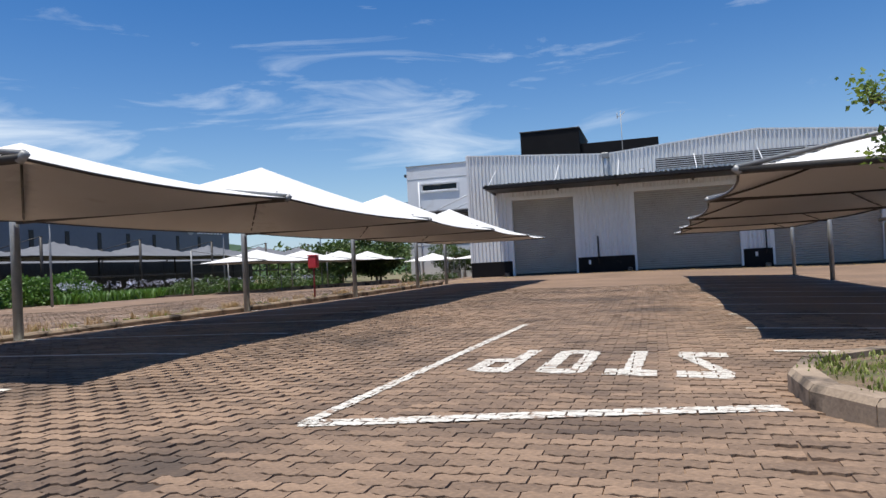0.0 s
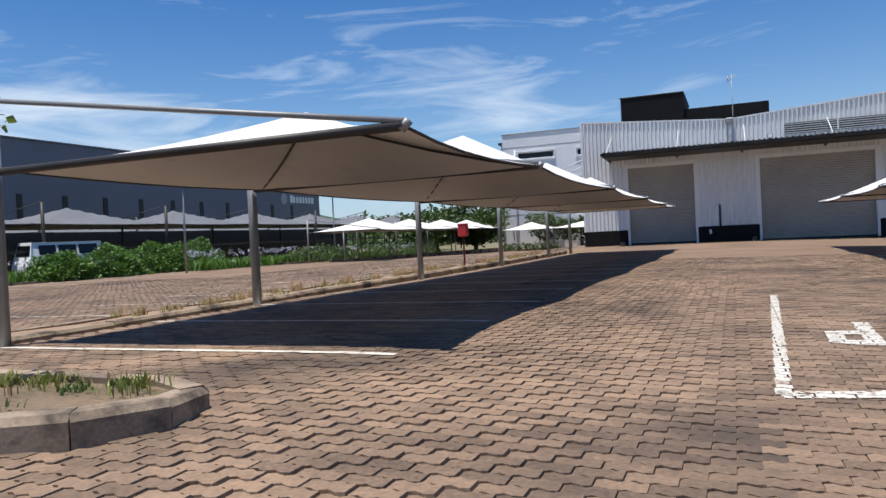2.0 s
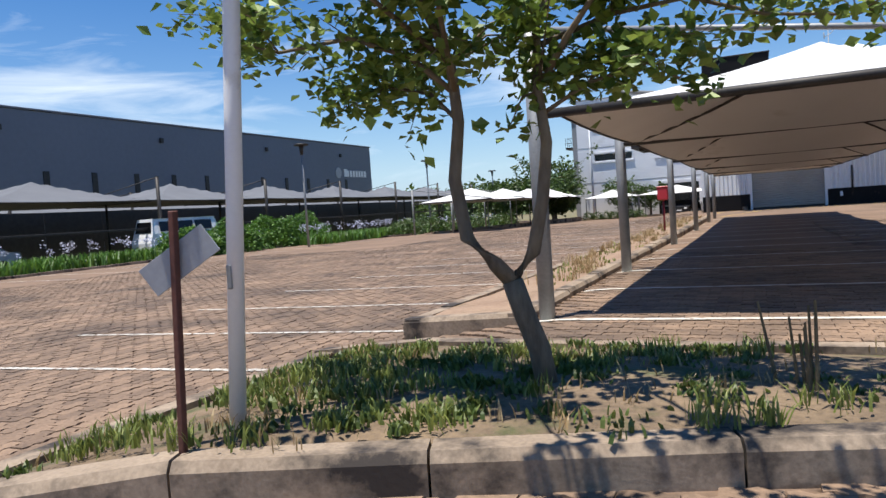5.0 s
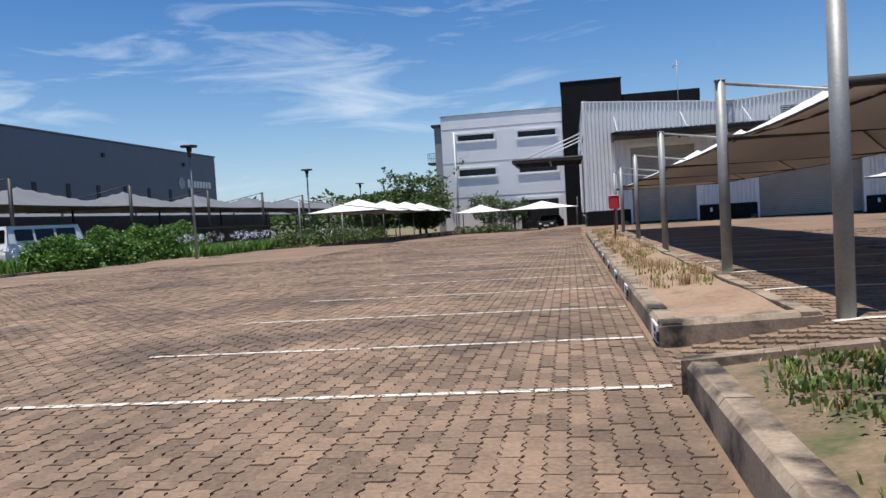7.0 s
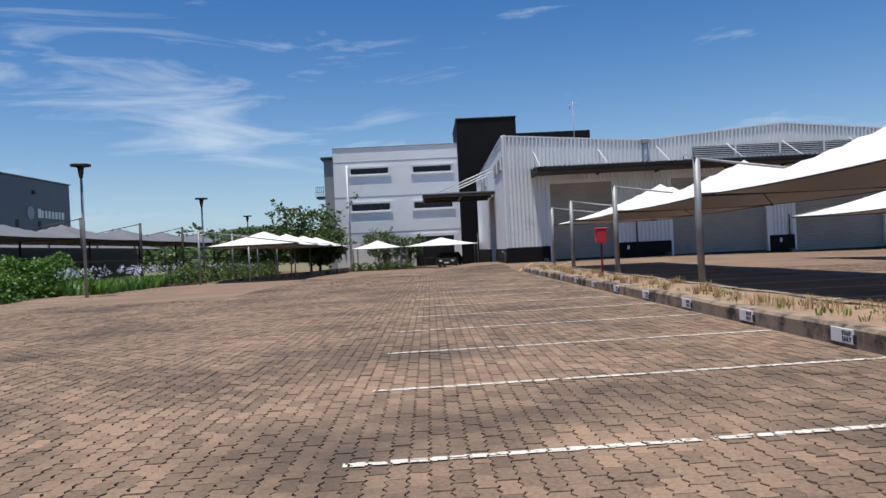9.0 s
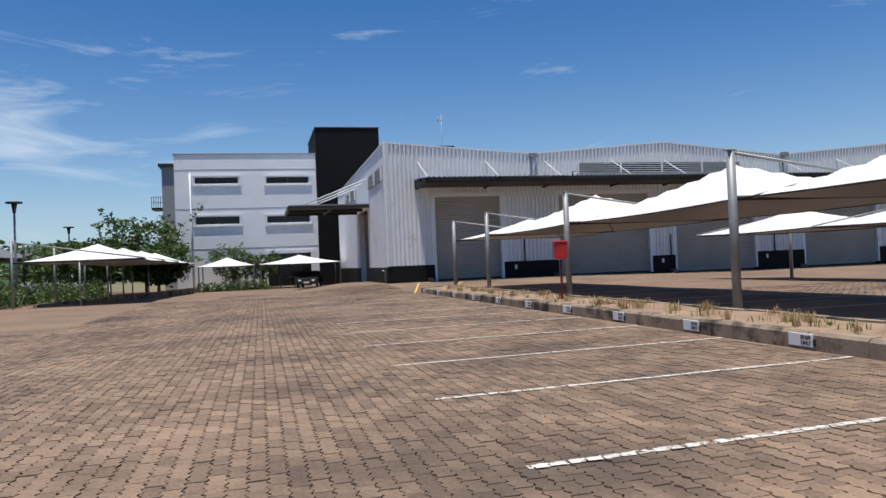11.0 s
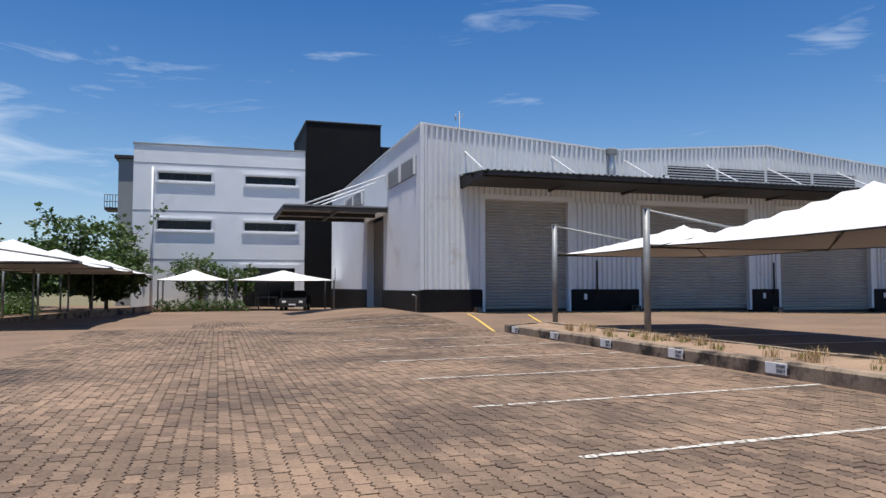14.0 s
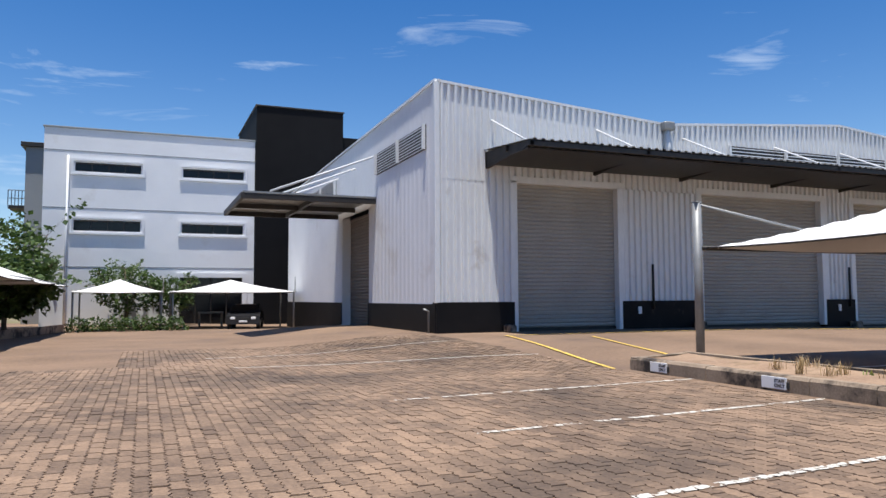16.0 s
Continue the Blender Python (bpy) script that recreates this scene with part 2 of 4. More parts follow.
def tube_data(points, radii, sides=10):
    vs, fs = [], []
    pts = [Vector(p) for p in points]
    for i, p in enumerate(pts):
        d = (pts[min(i + 1, len(pts) - 1)] - pts[max(i - 1, 0)]).normalized()
        u = d.orthogonal().normalized() if abs(d.z) < 0.9 else Vector((1, 0, 0)).cross(d).normalized()
        w = d.cross(u)
        r = radii[i] if isinstance(radii, (list, tuple)) else radii
        vs += [tuple(p + r * (math.cos(a) * u + math.sin(a) * w)) for a in (2 * math.pi * k / sides for k in range(sides))]
    for i in range(len(pts) - 1):
        for k in range(sides):
            a, b = i * sides + k, i * sides + (k + 1) % sides
            fs.append([a, b, b + sides, a + sides])
    fs += [list(range(sides))[::-1], list(range(len(vs) - sides, len(vs)))]
    return vs, fs


def tube(name, points, radii, mat, parent=None, sides=10):
    return mesh_object(name, *tube_data(points, radii, sides), mat, parent, True)


def leaves_data(centres, size, rng, flat=0.5, long=1.6):
    """Bent diamond leaves round the points."""
    n = len(centres)
    c = np.asarray(centres, float)
    d = rng.normal(size=(n, 3)); d[:, 2] *= 0.6
    d /= np.linalg.norm(d, axis=1)[:, None]
    up = np.zeros((n, 3)); up[:, 2] = 1
    up += rng.normal(size=(n, 3)) * flat
    w = np.cross(d, up); w /= np.linalg.norm(w, axis=1)[:, None] + 1e-9
    nn = np.cross(w, d)
    s = (size * rng.uniform(0.6, 1.3, n))[:, None]
    a, b = c, c + d * s * long
    mid = c + d * s * long * 0.45 + nn * s * 0.16
    v = np.stack([a, mid + w * s * 0.55, b, mid - w * s * 0.55], 1).reshape(-1, 3)
    f = [(4 * i, 4 * i + 1, 4 * i + 2) for i in range(n)] + [(4 * i, 4 * i + 2, 4 * i + 3) for i in range(n)]
    return v.tolist(), f


def blades_data(places, height, rng, width=0.008, lean=0.5):
    vs, fs = [], []
    for x, y, z in places:
        a = rng.uniform(0, 6.28)
        h = height * rng.uniform(0.5, 1.2)
        k, dx, dy = len(vs), math.cos(a), math.sin(a)
        b = rng.uniform(0, lean) * h
        w = width * rng.uniform(0.7, 1.4)
        vs += [(x - dy * w, y + dx * w, z), (x + dy * w, y - dx * w, z), (x + dx * b * 0.4 + dy * w, y + dy * b * 0.4 - dx * w, z + h * 0.6),
               (x + dx * b * 0.4 - dy * w, y + dy * b * 0.4 + dx * w, z + h * 0.6), (x + dx * b, y + dy * b, z + h)]
        fs += [(k, k + 1, k + 2, k + 3), (k + 3, k + 2, k + 4)]
    return vs, fs


def ease(a, b, v):
    t = min(1.0, max(0.0, (v - a) / (b - a)))
    return t * t * (3 - 2 * t)


def gz(x, y):
    """Height of the paved ground: the lower lot, the upper lot and the apron before the warehouse."""
    side = ease(3.0, 6.0, x)
    right = 0.045 - 0.11 * side - 0.17 * ease(6.5, 14.0, x) - 0.06 * ease(0.0, 14.0, y) * (1 - side)
    edge = ease(4.0, 5.5, x)
    right -= 0.10 * ease(-2.0, -3.3, y) * edge + 0.09 * ease(-3.3, -4.5, y) * (1 - edge)
    left = -0.11 + 0.01 * ease(12, 24, y)
    z = left + (right - left) * ease(-1.25, 0.2, x)
    apron = 0.03 - 0.15 * ease(5, 16, x) - 0.45 * ease(34.0, 46.0, y) * ease(9, -1, x)
    low = -0.13 - 0.22 * ease(26, 44, y)
    far = low + (apron - low) * ease(-4.6, -1.6, x)
    return z + (far - z) * ease(21.5, 28.0, y)


# ---- ground
def ground_sheet():
    xs = sorted({*np.linspace(-30, 30, 121).round(3), *np.linspace(-1.5, 0.5, 21).round(3), -900, -400, -200, -100, -60, -40, 40, 60, 100, 200, 400, 900})
    ys = sorted({*np.linspace(-12, 60, 145).round(3), *np.linspace(-4.5, -2, 26).round(3), -900, -300, -100, -50, -25, 80, 120, 200, 400, 900})
    drop = -0.009
    vs = [(x, y, gz(x, y) + drop) for y in ys for x in xs]
    w = len(xs)
    fs = [(j * w + i, j * w + i + 1, (j + 1) * w + i + 1, (j + 1) * w + i) for j in range(len(ys) - 1) for i in range(w - 1)]
    ob = mesh_object("ground", vs, fs, GROUND)
    ob.data.materials.append(FAR_GROUND)
    for p in ob.data.polygons:
        c = p.center
        if not (-17.5 < c.x < 30 and -13 < c.y < 56):
            p.material_index = 1
    return tagged(ob, "brown sandy bed under the block paving, reaching out to dusty ground", "ground", kind="structure")


GROUND_SHEET = ground_sheet()


def kerb_run(parent, points, top, depth, width=0.14, stone=0.66, name="kerb_stone"):
    """Kerb stones along a line of (x, y), top heights given, each stone a piece of its own."""
    pts = [Vector((x, y, 0)) for x, y in points]
    for a, b in zip(pts, pts[1:]):
        n = max(1, round((b - a).length / stone))
        for k in range(n):
            p, q = a.lerp(b, k / n), a.lerp(b, (k + 1) / n)
            d = (q - p).normalized()
            p, q = p + d * 0.004, q - d * 0.004
            s = Vector((-d.y, d.x, 0)) * width
            j = random.uniform(-0.006, 0.006)
            za, zb = (top(p.x, p.y), top(q.x, q.y)) if callable(top) else (top, top)
            prof = [(0.0, -depth), (0.0, -0.03), (0.03, 0.0), (1.0, 0.0), (1.0, -depth)]
            vs = [tuple(e + s * u + Vector((0, 0, zt + h + j))) for e, zt in ((p, za), (q, zb)) for u, h in ((c[0] if c[0] in (0, 1) else 0.18, c[1]) for c in prof)]
            fs = [(i, i + 1, i + 6, i + 5) for i in range(4)] + [(4, 3, 2, 1, 0), (5, 6, 7, 8, 9)]
            mesh_object(name, vs, fs, KERB, parent)


# ---- carports
def span_cloth(parent, x_in, x_out, ya, yb, edge, rise, mat, scallop=0.10, tip=0.0):
    """One pitched square of shade cloth between two frames, with a hollow outer edge."""
    n = 16
    vs = []
    for j in range(n + 1):
        for i in range(n + 1):
            u, v = 2 * i / n - 1, 2 * j / n - 1
            x = x_in + (x_out - x_in) * (u + 1) / 2
            pull = scallop * (1 - v * v) * max(0, u) ** 3
            y = ya + (yb - ya) * (v + 1) / 2
            h = 1 - max(abs(u), abs(v))
            z = edge + tip * (u + 1) / 2 + rise * (0.88 * h + 0.12 * h * h) - 0.035 * math.sin(math.pi * h) - 0.03 * (1 - v * v) * abs(u) ** 6 - 0.03 * (1 - u * u) * abs(v) ** 6
            vs.append((x - pull * (1 if x_out > x_in else -1), y, z))
    fs = [(j * (n + 1) + i, j * (n + 1) + i + 1, (j + 1) * (n + 1) + i + 1, (j + 1) * (n + 1) + i) for j in range(n) for i in range(n)]
    ob = mesh_object("shade_cloth", vs, fs, mat, parent)
    mod = ob.modifiers.new("thickness", "SOLIDIFY")
    mod.thickness = 0.012
    return ob


def carport(label, x_post, x_out, frames, base, edge, top, rise, cloth, steel, dark, low_rise=None, radius=0.055, inner_posts=0.0, ties=True):
    e = group("carport", (x_post, frames[0], base), label, "carport", set_name="shade cloth carports")
    inv = Matrix.Translation((-x_post, -frames[0], -base))
    s = 1 if x_out > x_post else -1
    x_in = x_post + s * 0.14
    made = []
    for y in frames:
        g = gz(x_post, y) - 0.05
        made.append(tube("post", [(x_post, y, g), (x_post, y, top)], radius, steel, e, 14))
        made.append(mesh_object("cap", *box_data(x_post - radius, x_post + radius, y - radius, y + radius, top, top + 0.012, 0.004), steel, e))
        made.append(tube("beam", [(x_post, y, edge - 0.015), (x_out, y, edge - 0.01)], 0.032, dark, e, 8))
        made.append(tube("end_plate", [(x_out - s * 0.02, y, edge - 0.03), (x_out + s * 0.035, y, edge + 0.02)], 0.03, steel, e, 8))
        if ties:
            made.append(tube("tie_pipe", [(x_post + s * 0.05, y, top - 0.03), (x_out, y, edge + 0.02)], 0.02, steel, e, 8))
        if inner_posts:
            made.append(tube("post", [(x_out - s * inner_posts, y, g), (x_out - s * inner_posts, y, edge)], radius * 0.7, steel, e, 10))
    for a, b in zip(frames, frames[1:]):
        r = rise if b - a > 4 or low_rise is None else low_rise
        made.append(span_cloth(e, x_in, x_out, a, b, edge, r, cloth))
        cx, cy, cz = (x_in + x_out) / 2, (a + b) / 2, edge + r - 0.05
        for hx in (x_in, x_out):
            for hy in (a, b):
                pts = [(hx + (cx - hx) * t, hy + (cy - hy) * t, edge - 0.025 + (cz - edge) * (t * 0.88 + 0.12 * t * t) - 0.035 * math.sin(math.pi * t)) for t in (0, 0.25, 0.5, 0.75, 1)]
                made.append(tube("hip_cable", pts, 0.014, dark, e, 5))
        for hx in (x_in, x_out):
            made.append(tube("edge_cable", [(hx - (0.10 * s * (1 - v * v) if hx == x_out else 0), cy + (b - a) / 2 * v, edge - 0.012 - 0.03 * (1 - v * v)) for v in (-1, -0.6, -0.2, 0.2, 0.6, 1)], 0.012, dark, e, 5))
        made.append(tube("prop", [(cx, cy, edge + r * 0.62), (cx, cy, cz + 0.02)], 0.014, dark, e, 6))
    for o in made:
        o.matrix_parent_inverse = inv
    return e


FRAMES = [0.03, 3.38, 8.42, 13.5, 18.55, 21.87]
carport("row of off-white shade cloth carports on grey steel posts", 0.0, 3.6, FRAMES, -0.05, 1.45, 2.03, 0.76, CLOTH, STEEL, DARK_STEEL, 0.5)
carport("off-white shade cloth carports hung from steel posts over dark bays", 11.4, 7.95, [2.75, 6.1, 11.15, 16.2, 21.25], -0.2, 1.3, 1.92, 0.6, CLOTH, STEEL, DARK_STEEL, 0.5)
carport("white shade cloth carports on thin posts by the planted bed", -13.1, -9.3, [25.4, 30.2, 35.0, 39.8, 44.0], -0.2, 1.30, 1.95, 0.6, CLOTH, STEEL, DARK_STEEL, inner_posts=1.9, ties=True, radius=0.04)
for xa in (-20.0, -28.5):
    carport("row of grey shade cloth carports on dark posts behind the hedge", xa, xa - 5.0, [3.4 + 6.8 * k for k in range(10)], -0.2, 2.1, 3.0, 0.85, GREY_CLOTH, DARK_STEEL, DARK_STEEL, inner_posts=2.2, radius=0.07)


def hip_shade(x0, x1, y0, y1, edge, rise):
    e = group("shade_canopy", ((x0 + x1) / 2, (y0 + y1) / 2, gz(x0, y0)), "small white pitched shade canopy on slim posts before the office", "canopy", set_name="small shade canopies")
    inv = e.matrix_basis.inverted()
    inv = Matrix.Translation(-e.location)
    parts = [span_cloth(e, x0, x1, y0, y1, edge, rise, CLOTH, 0.0)]
    for x in (x0 + 0.1, x1 - 0.1):
        for y in (y0 + 0.15, y1 - 0.15):
            parts.append(tube("post", [(x, y, gz(x, y) - 0.05), (x, y, edge + 0.05)], 0.035, STEEL, e, 8))
    parts.append(tube("tie_pipe", [(x1 - 0.05, y0 + 0.15, edge + 0.02), (x1 - 0.05, y0 + 0.15, edge + 0.6)], 0.02, STEEL, e, 8))
    for o in parts:
        o.matrix_parent_inverse = inv


hip_shade(-9.2, -6.0, 43.6, 47.0, 1.08, 0.5)
hip_shade(-5.8, -1.05, 43.6, 47.0, 1.08, 0.5)


# ---- raised strip between the lots
strip = group("kerbed_strip", (-0.6, 10, -0.05), "raised sandy strip edged with stained concrete kerb stones", "kerb", "structure")
si = Matrix.Translation((0.6, -10, 0.05))
fill = mesh_object("sand_fill", [(x, y, 0.035 + 0.04 * ease(-1.0, -0.2, x) + 0.012 * math.sin(7 * x + 3 * y)) for y in np.linspace(0.1, 21.8, 60) for x in (-0.96, -0.75, -0.5, -0.28)],
                   [(r * 4 + c, r * 4 + c + 1, r * 4 + c + 5, r * 4 + c + 4) for r in range(59) for c in range(3)], SAND, strip)
for run, deep in (([(-1.09, 21.9), (-1.09, -0.02)], 0.25), ([(-1.09, -0.02), (-0.14, -0.03)], 0.25), ([(-0.14, -0.03), (-0.14, 21.9)], 0.15), ([(-0.14, 21.9), (-1.09, 21.9)], 0.25)):
    kerb_run(strip, run, lambda px, py: 0.05 + 0.04 * ease(-1.0, -0.2, px), deep, 0.13)
for o in strip.children:
    o.matrix_parent_inverse = si


# ---- planted islands
def island(points, top, rim, label, seed):
    """A kerb along the points with the soil inside it; rim gives the height of the kerb at a place."""
    e = group("planted_island", (*points[0], top), label, "planter", "structure")
    inv = Matrix.Translation((-points[0][0], -points[0][1], -top))
    kerb_run(e, points + points[:1], rim, 0.30, 0.13, 0.8)
    cx, cy = sum(p[0] for p in points) / len(points), sum(p[1] for p in points) / len(points)
    vs, fs, n = [], [], len(points)
    for k in range(7):
        t = k / 6
        for x, y in points:
            px, py = x + (cx - x) * t, y + (cy - y) * t
            dx, dy = cx - x, cy - y
            d = math.hypot(dx, dy)
            px, py = px + dx / d * 0.10 * (1 - t), py + dy / d * 0.10 * (1 - t)
            vs.append((px, py, rim(px, py) - 0.03 + 0.05 * math.sin(math.pi * t / 2) + 0.02 * noise.noise((px * 2, py * 2, seed))))
    for k in range(6):
        for i in range(n):
            fs.append((k * n + i, k * n + (i + 1) % n, (k + 1) * n + (i + 1) % n, (k + 1) * n + i))
    mesh_object("soil", vs, fs, SOIL, e, True)
    for o in e.children:
        o.matrix_parent_inverse = inv
    return cx, cy


ISLAND = [(-1.1, -3.62), (-0.2, -3.29), (0.5, -3.05), (1.3, -2.79), (2.31, -2.5), (2.94, -2.31), (3.2, -2.14), (3.36, -1.8), (3.28, -1.48), (2.95, -1.3), (2.0, -1.27), (0.6, -1.25), (-0.3, -1.2), (-1.1, -1.02)]
ISLAND_R = [(8.08, -0.25), (9.2, -0.45), (11.5, -0.45), (11.5, 1.75), (9.2, 1.6), (8.45, 1.4), (8.02, 1.05), (7.89, 0.6), (7.9, 0.1)]


def rim_left(x, y):
    return 0.07 + 0.10 * ease(-1.05, -0.3, x) - 0.03 * ease(-2.3, -1.3, y)


def rim_right(x, y):
    return 0.03


island(ISLAND, 0.17, rim_left, "planted island with weeds inside a stained concrete kerb", 1)
island(ISLAND_R, 0.03, rim_right, "grassy island inside a pale concrete kerb", 4)


def inside(x, y, poly):
    hit = False
    for (x0, y0), (x1, y1) in zip(poly, poly[1:] + poly[:1]):
        if (y0 > y) != (y1 > y) and x < (x1 - x0) * (y - y0) / (y1 - y0) + x0:
            hit = not hit
    return hit


def weeds(poly, n, z, mat, height, label, seed, clump=12, width=0.007):
    rng = np.random.default_rng(seed)
    xs, ys = [p[0] for p in poly], [p[1] for p in poly]
    cx, cy = sum(xs) / len(xs), sum(ys) / len(ys)
    small = [(cx + (x - cx) * 0.9, cy + (y - cy) * 0.86) for x, y in poly]
    spots = []
    while len(spots) < n:
        x, y = rng.uniform(min(xs), max(xs)), rng.uniform(min(ys), max(ys))
        if inside(x, y, small) and noise.noise((x * 1.6, y * 1.6, seed)) > -0.25:
            r = rng.uniform(0.02, 0.07)
            spots += [(x + rng.normal() * r, y + rng.normal() * r, z(x, y) if callable(z) else z) for _ in range(clump)]
            if len(spots) >= n:
                break
    ob = mesh_object("weeds", *blades_data(spots, height, rng, width, 0.9), mat)
    return tagged(ob, label, "weeds", kind="stuff")


weeds(ISLAND, 1500, rim_left, GRASS, 0.075, "green weeds and grass tufts growing from bare soil", 3, 34, 0.0035)
weeds(ISLAND, 700, rim_left, STRAW, 0.06, "dry straw-coloured grass among the weeds", 5, 9, 0.003)
weeds(ISLAND, 2600, rim_left, WEED, 0.035, "low dark green groundcover on the soil", 8, 40, 0.006)
weeds([(-0.95, -3.45), (0.5, -2.95), (0.9, -2.0), (0.9, -1.35), (-0.9, -1.35)], 1500, rim_left, GRASS, 0.055, "thicker green grass under the tree", 14, 40, 0.0035)
weeds([(-0.95, -3.45), (0.9, -2.85), (1.8, -2.3), (1.8, -1.35), (-0.9, -1.35)], 2400, rim_left, WEED, 0.035, "broad-leaved weeds under the tree", 15, 46, 0.008)
weeds(ISLAND_R, 5000, 0.02, GRASS, 0.035, "short mown grass on the kerbed island", 6, 8, 0.004)
STRIP_POLY = [(-0.98, 0.3), (-0.28, 0.3), (-0.28, 21.7), (-0.98, 21.7)]
weeds(STRIP_POLY, 2600, 0.05, STRAW, 0.13, "dry brown grass tufts on the sandy strip", 9, 40, 0.0028)
weeds(STRIP_POLY, 500, 0.05, GRASS, 0.06, "sparse green weeds on the sandy strip", 10, 8)


def reeds():
    rng = np.random.default_rng(2)
    vs, fs = join([tube_data([(1.5 + x, -2.25 + y, 0.12), (1.5 + x * 1.6, -2.25 + y, 0.14 + h)], [0.007, 0.004], 5) for x, y, h in [(rng.normal() * 0.04, rng.normal() * 0.04, rng.uniform(0.18, 0.36)) for _ in range(9)]])
    tagged(mesh_object("cut_stalks", vs, fs, REED), "clump of cut brown stalks standing in the soil", "plant")


reeds()


# ---- trees
def tree(place, label, limbs, crown, leaf, mat, seed, twigs=7, leaf_n=26, extra=()):
    """limbs: lists of points from the base up with a radius at each end; leaves sit round twigs at the limbs' ends."""
    rng = np.random.default_rng(seed)
    e = group("tree", place, label, "tree")
    parts, tips = [], []
    for pts, r0, r1 in limbs:
        n = len(pts)
        parts.append(tube_data(pts, [r0 + (r1 - r0) * i / (n - 1) for i in range(n)], 9))
        if r1 < 0.04:
            tips += [(Vector(p), r1) for p in pts[max(1, n - 4):]]
    centres = list(extra)
    for p, r in tips:
        for _ in range(twigs):
            d = Vector((rng.normal() * crown, rng.normal() * crown, rng.normal() * crown * 0.45 + 0.05))
            m = p + d * 0.5 + Vector((0, 0, 0.05))
            q = p + d
            parts.append(tube_data([p, m, q], [r * 0.6, r * 0.35, 0.002], 5))
            for k in range(leaf_n):
                t = rng.uniform(0.35, 1.05)
                b = p.lerp(m, t * 2) if t < 0.5 else m.lerp(q, t * 2 - 1)
                centres.append(tuple(b + Vector(rng.normal(size=3)) * 0.05 - Vector((0, 0, 0.02))))
    wood = mesh_object("trunk", *join(parts), BARK, e, True)
    crown_ob = tagged(mesh_object("foliage", *leaves_data(centres, leaf, rng, 0.5, 1.35), mat, e), kind="stuff")
    for o in (wood, crown_ob):
        o.matrix_parent_inverse = Matrix.Translation((-place[0], -place[1], -place[2]))
    return e


TREE_LIMBS = [
    ([(0.46, -1.8, 0.0), (0.42, -1.8, 0.2), (0.36, -1.82, 0.36), (0.31, -1.82, 0.5)], 0.06, 0.05),
    ([(0.31, -1.82, 0.5), (0.24, -1.84, 0.58), (0.12, -1.86, 0.70), (0.07, -1.86, 0.95), (0.09, -1.85, 1.2), (0.06, -1.85, 1.45), (-0.05, -1.9, 1.75), (-0.25, -1.9, 2.0), (-0.35, -1.9, 2.3)], 0.045, 0.016),
    ([(0.31, -1.82, 0.5), (0.40, -1.80, 0.62), (0.44, -1.78, 0.85), (0.46, -1.78, 1.08), (0.42, -1.76, 1.3), (0.40, -1.7, 1.6), (0.55, -1.6, 1.95), (0.6, -1.5, 2.3)], 0.040, 0.014),
    ([(0.42, -1.76, 1.3), (0.56, -1.8, 1.5), (0.72, -1.85, 1.68), (0.98, -1.9, 1.82), (1.3, -1.95, 1.9), (1.6, -1.95, 1.8)], 0.020, 0.007),
    ([(0.40, -1.7, 1.5), (0.7, -1.55, 1.62), (1.0, -1.45, 1.66), (1.3, -1.4, 1.55), (1.65, -1.35, 1.5)], 0.016, 0.006),
    ([(0.08, -1.85, 1.32), (-0.12, -1.88, 1.5), (-0.4, -1.9, 1.62), (-0.75, -1.95, 1.6), (-1.05, -1.95, 1.7)], 0.018, 0.006),
    ([(0.06, -1.85, 1.45), (0.0, -2.05, 1.7), (-0.2, -2.25, 1.9), (-0.5, -2.35, 2.0)], 0.018, 0.006),
    ([(0.09, -1.85, 1.2), (-0.08, -1.75, 1.35), (-0.32, -1.7, 1.42), (-0.55, -1.7, 1.35)], 0.013, 0.005),
    ([(0.43, -1.75, 1.2), (0.62, -1.68, 1.32), (0.85, -1.6, 1.38), (0.98, -1.6, 1.3)], 0.012, 0.005),
    # three limbs out of view, added to cast shade on the front kerb
    ([(0.08, -1.85, 1.32), (0.15, -2.2, 1.65), (0.3, -2.6, 1.9), (0.5, -3.0, 2.05)], 0.016, 0.006),
    ([(0.42, -1.76, 1.3), (0.6, -2.15, 1.7), (0.9, -2.6, 2.0), (1.1, -2.9, 2.1)], 0.016, 0.006),
    ([(0.06, -1.85, 1.45), (-0.3, -2.3, 1.85), (-0.6, -2.8, 2.1)], 0.016, 0.006),
    ([(0.55, -1.6, 1.95), (0.85, -1.75, 2.15), (1.2, -1.8, 2.25)], 0.014, 0.006),
]
# the tree leans a little away from the lot
TREE_LIMBS = [([(0.225 + 0.864 * x + 0.04 * z, -0.676 + 0.864 * y, 0.117 + 0.864 * z) for x, y, z in pts], 0.72 * a, 0.8 * b) for pts, a, b in TREE_LIMBS]
tree((0.62, -2.23, 0.14), "young forked tree with loose bright green leaves in the kerbed island", TREE_LIMBS, 0.15, 0.040, LEAF, 11, 5, 38)

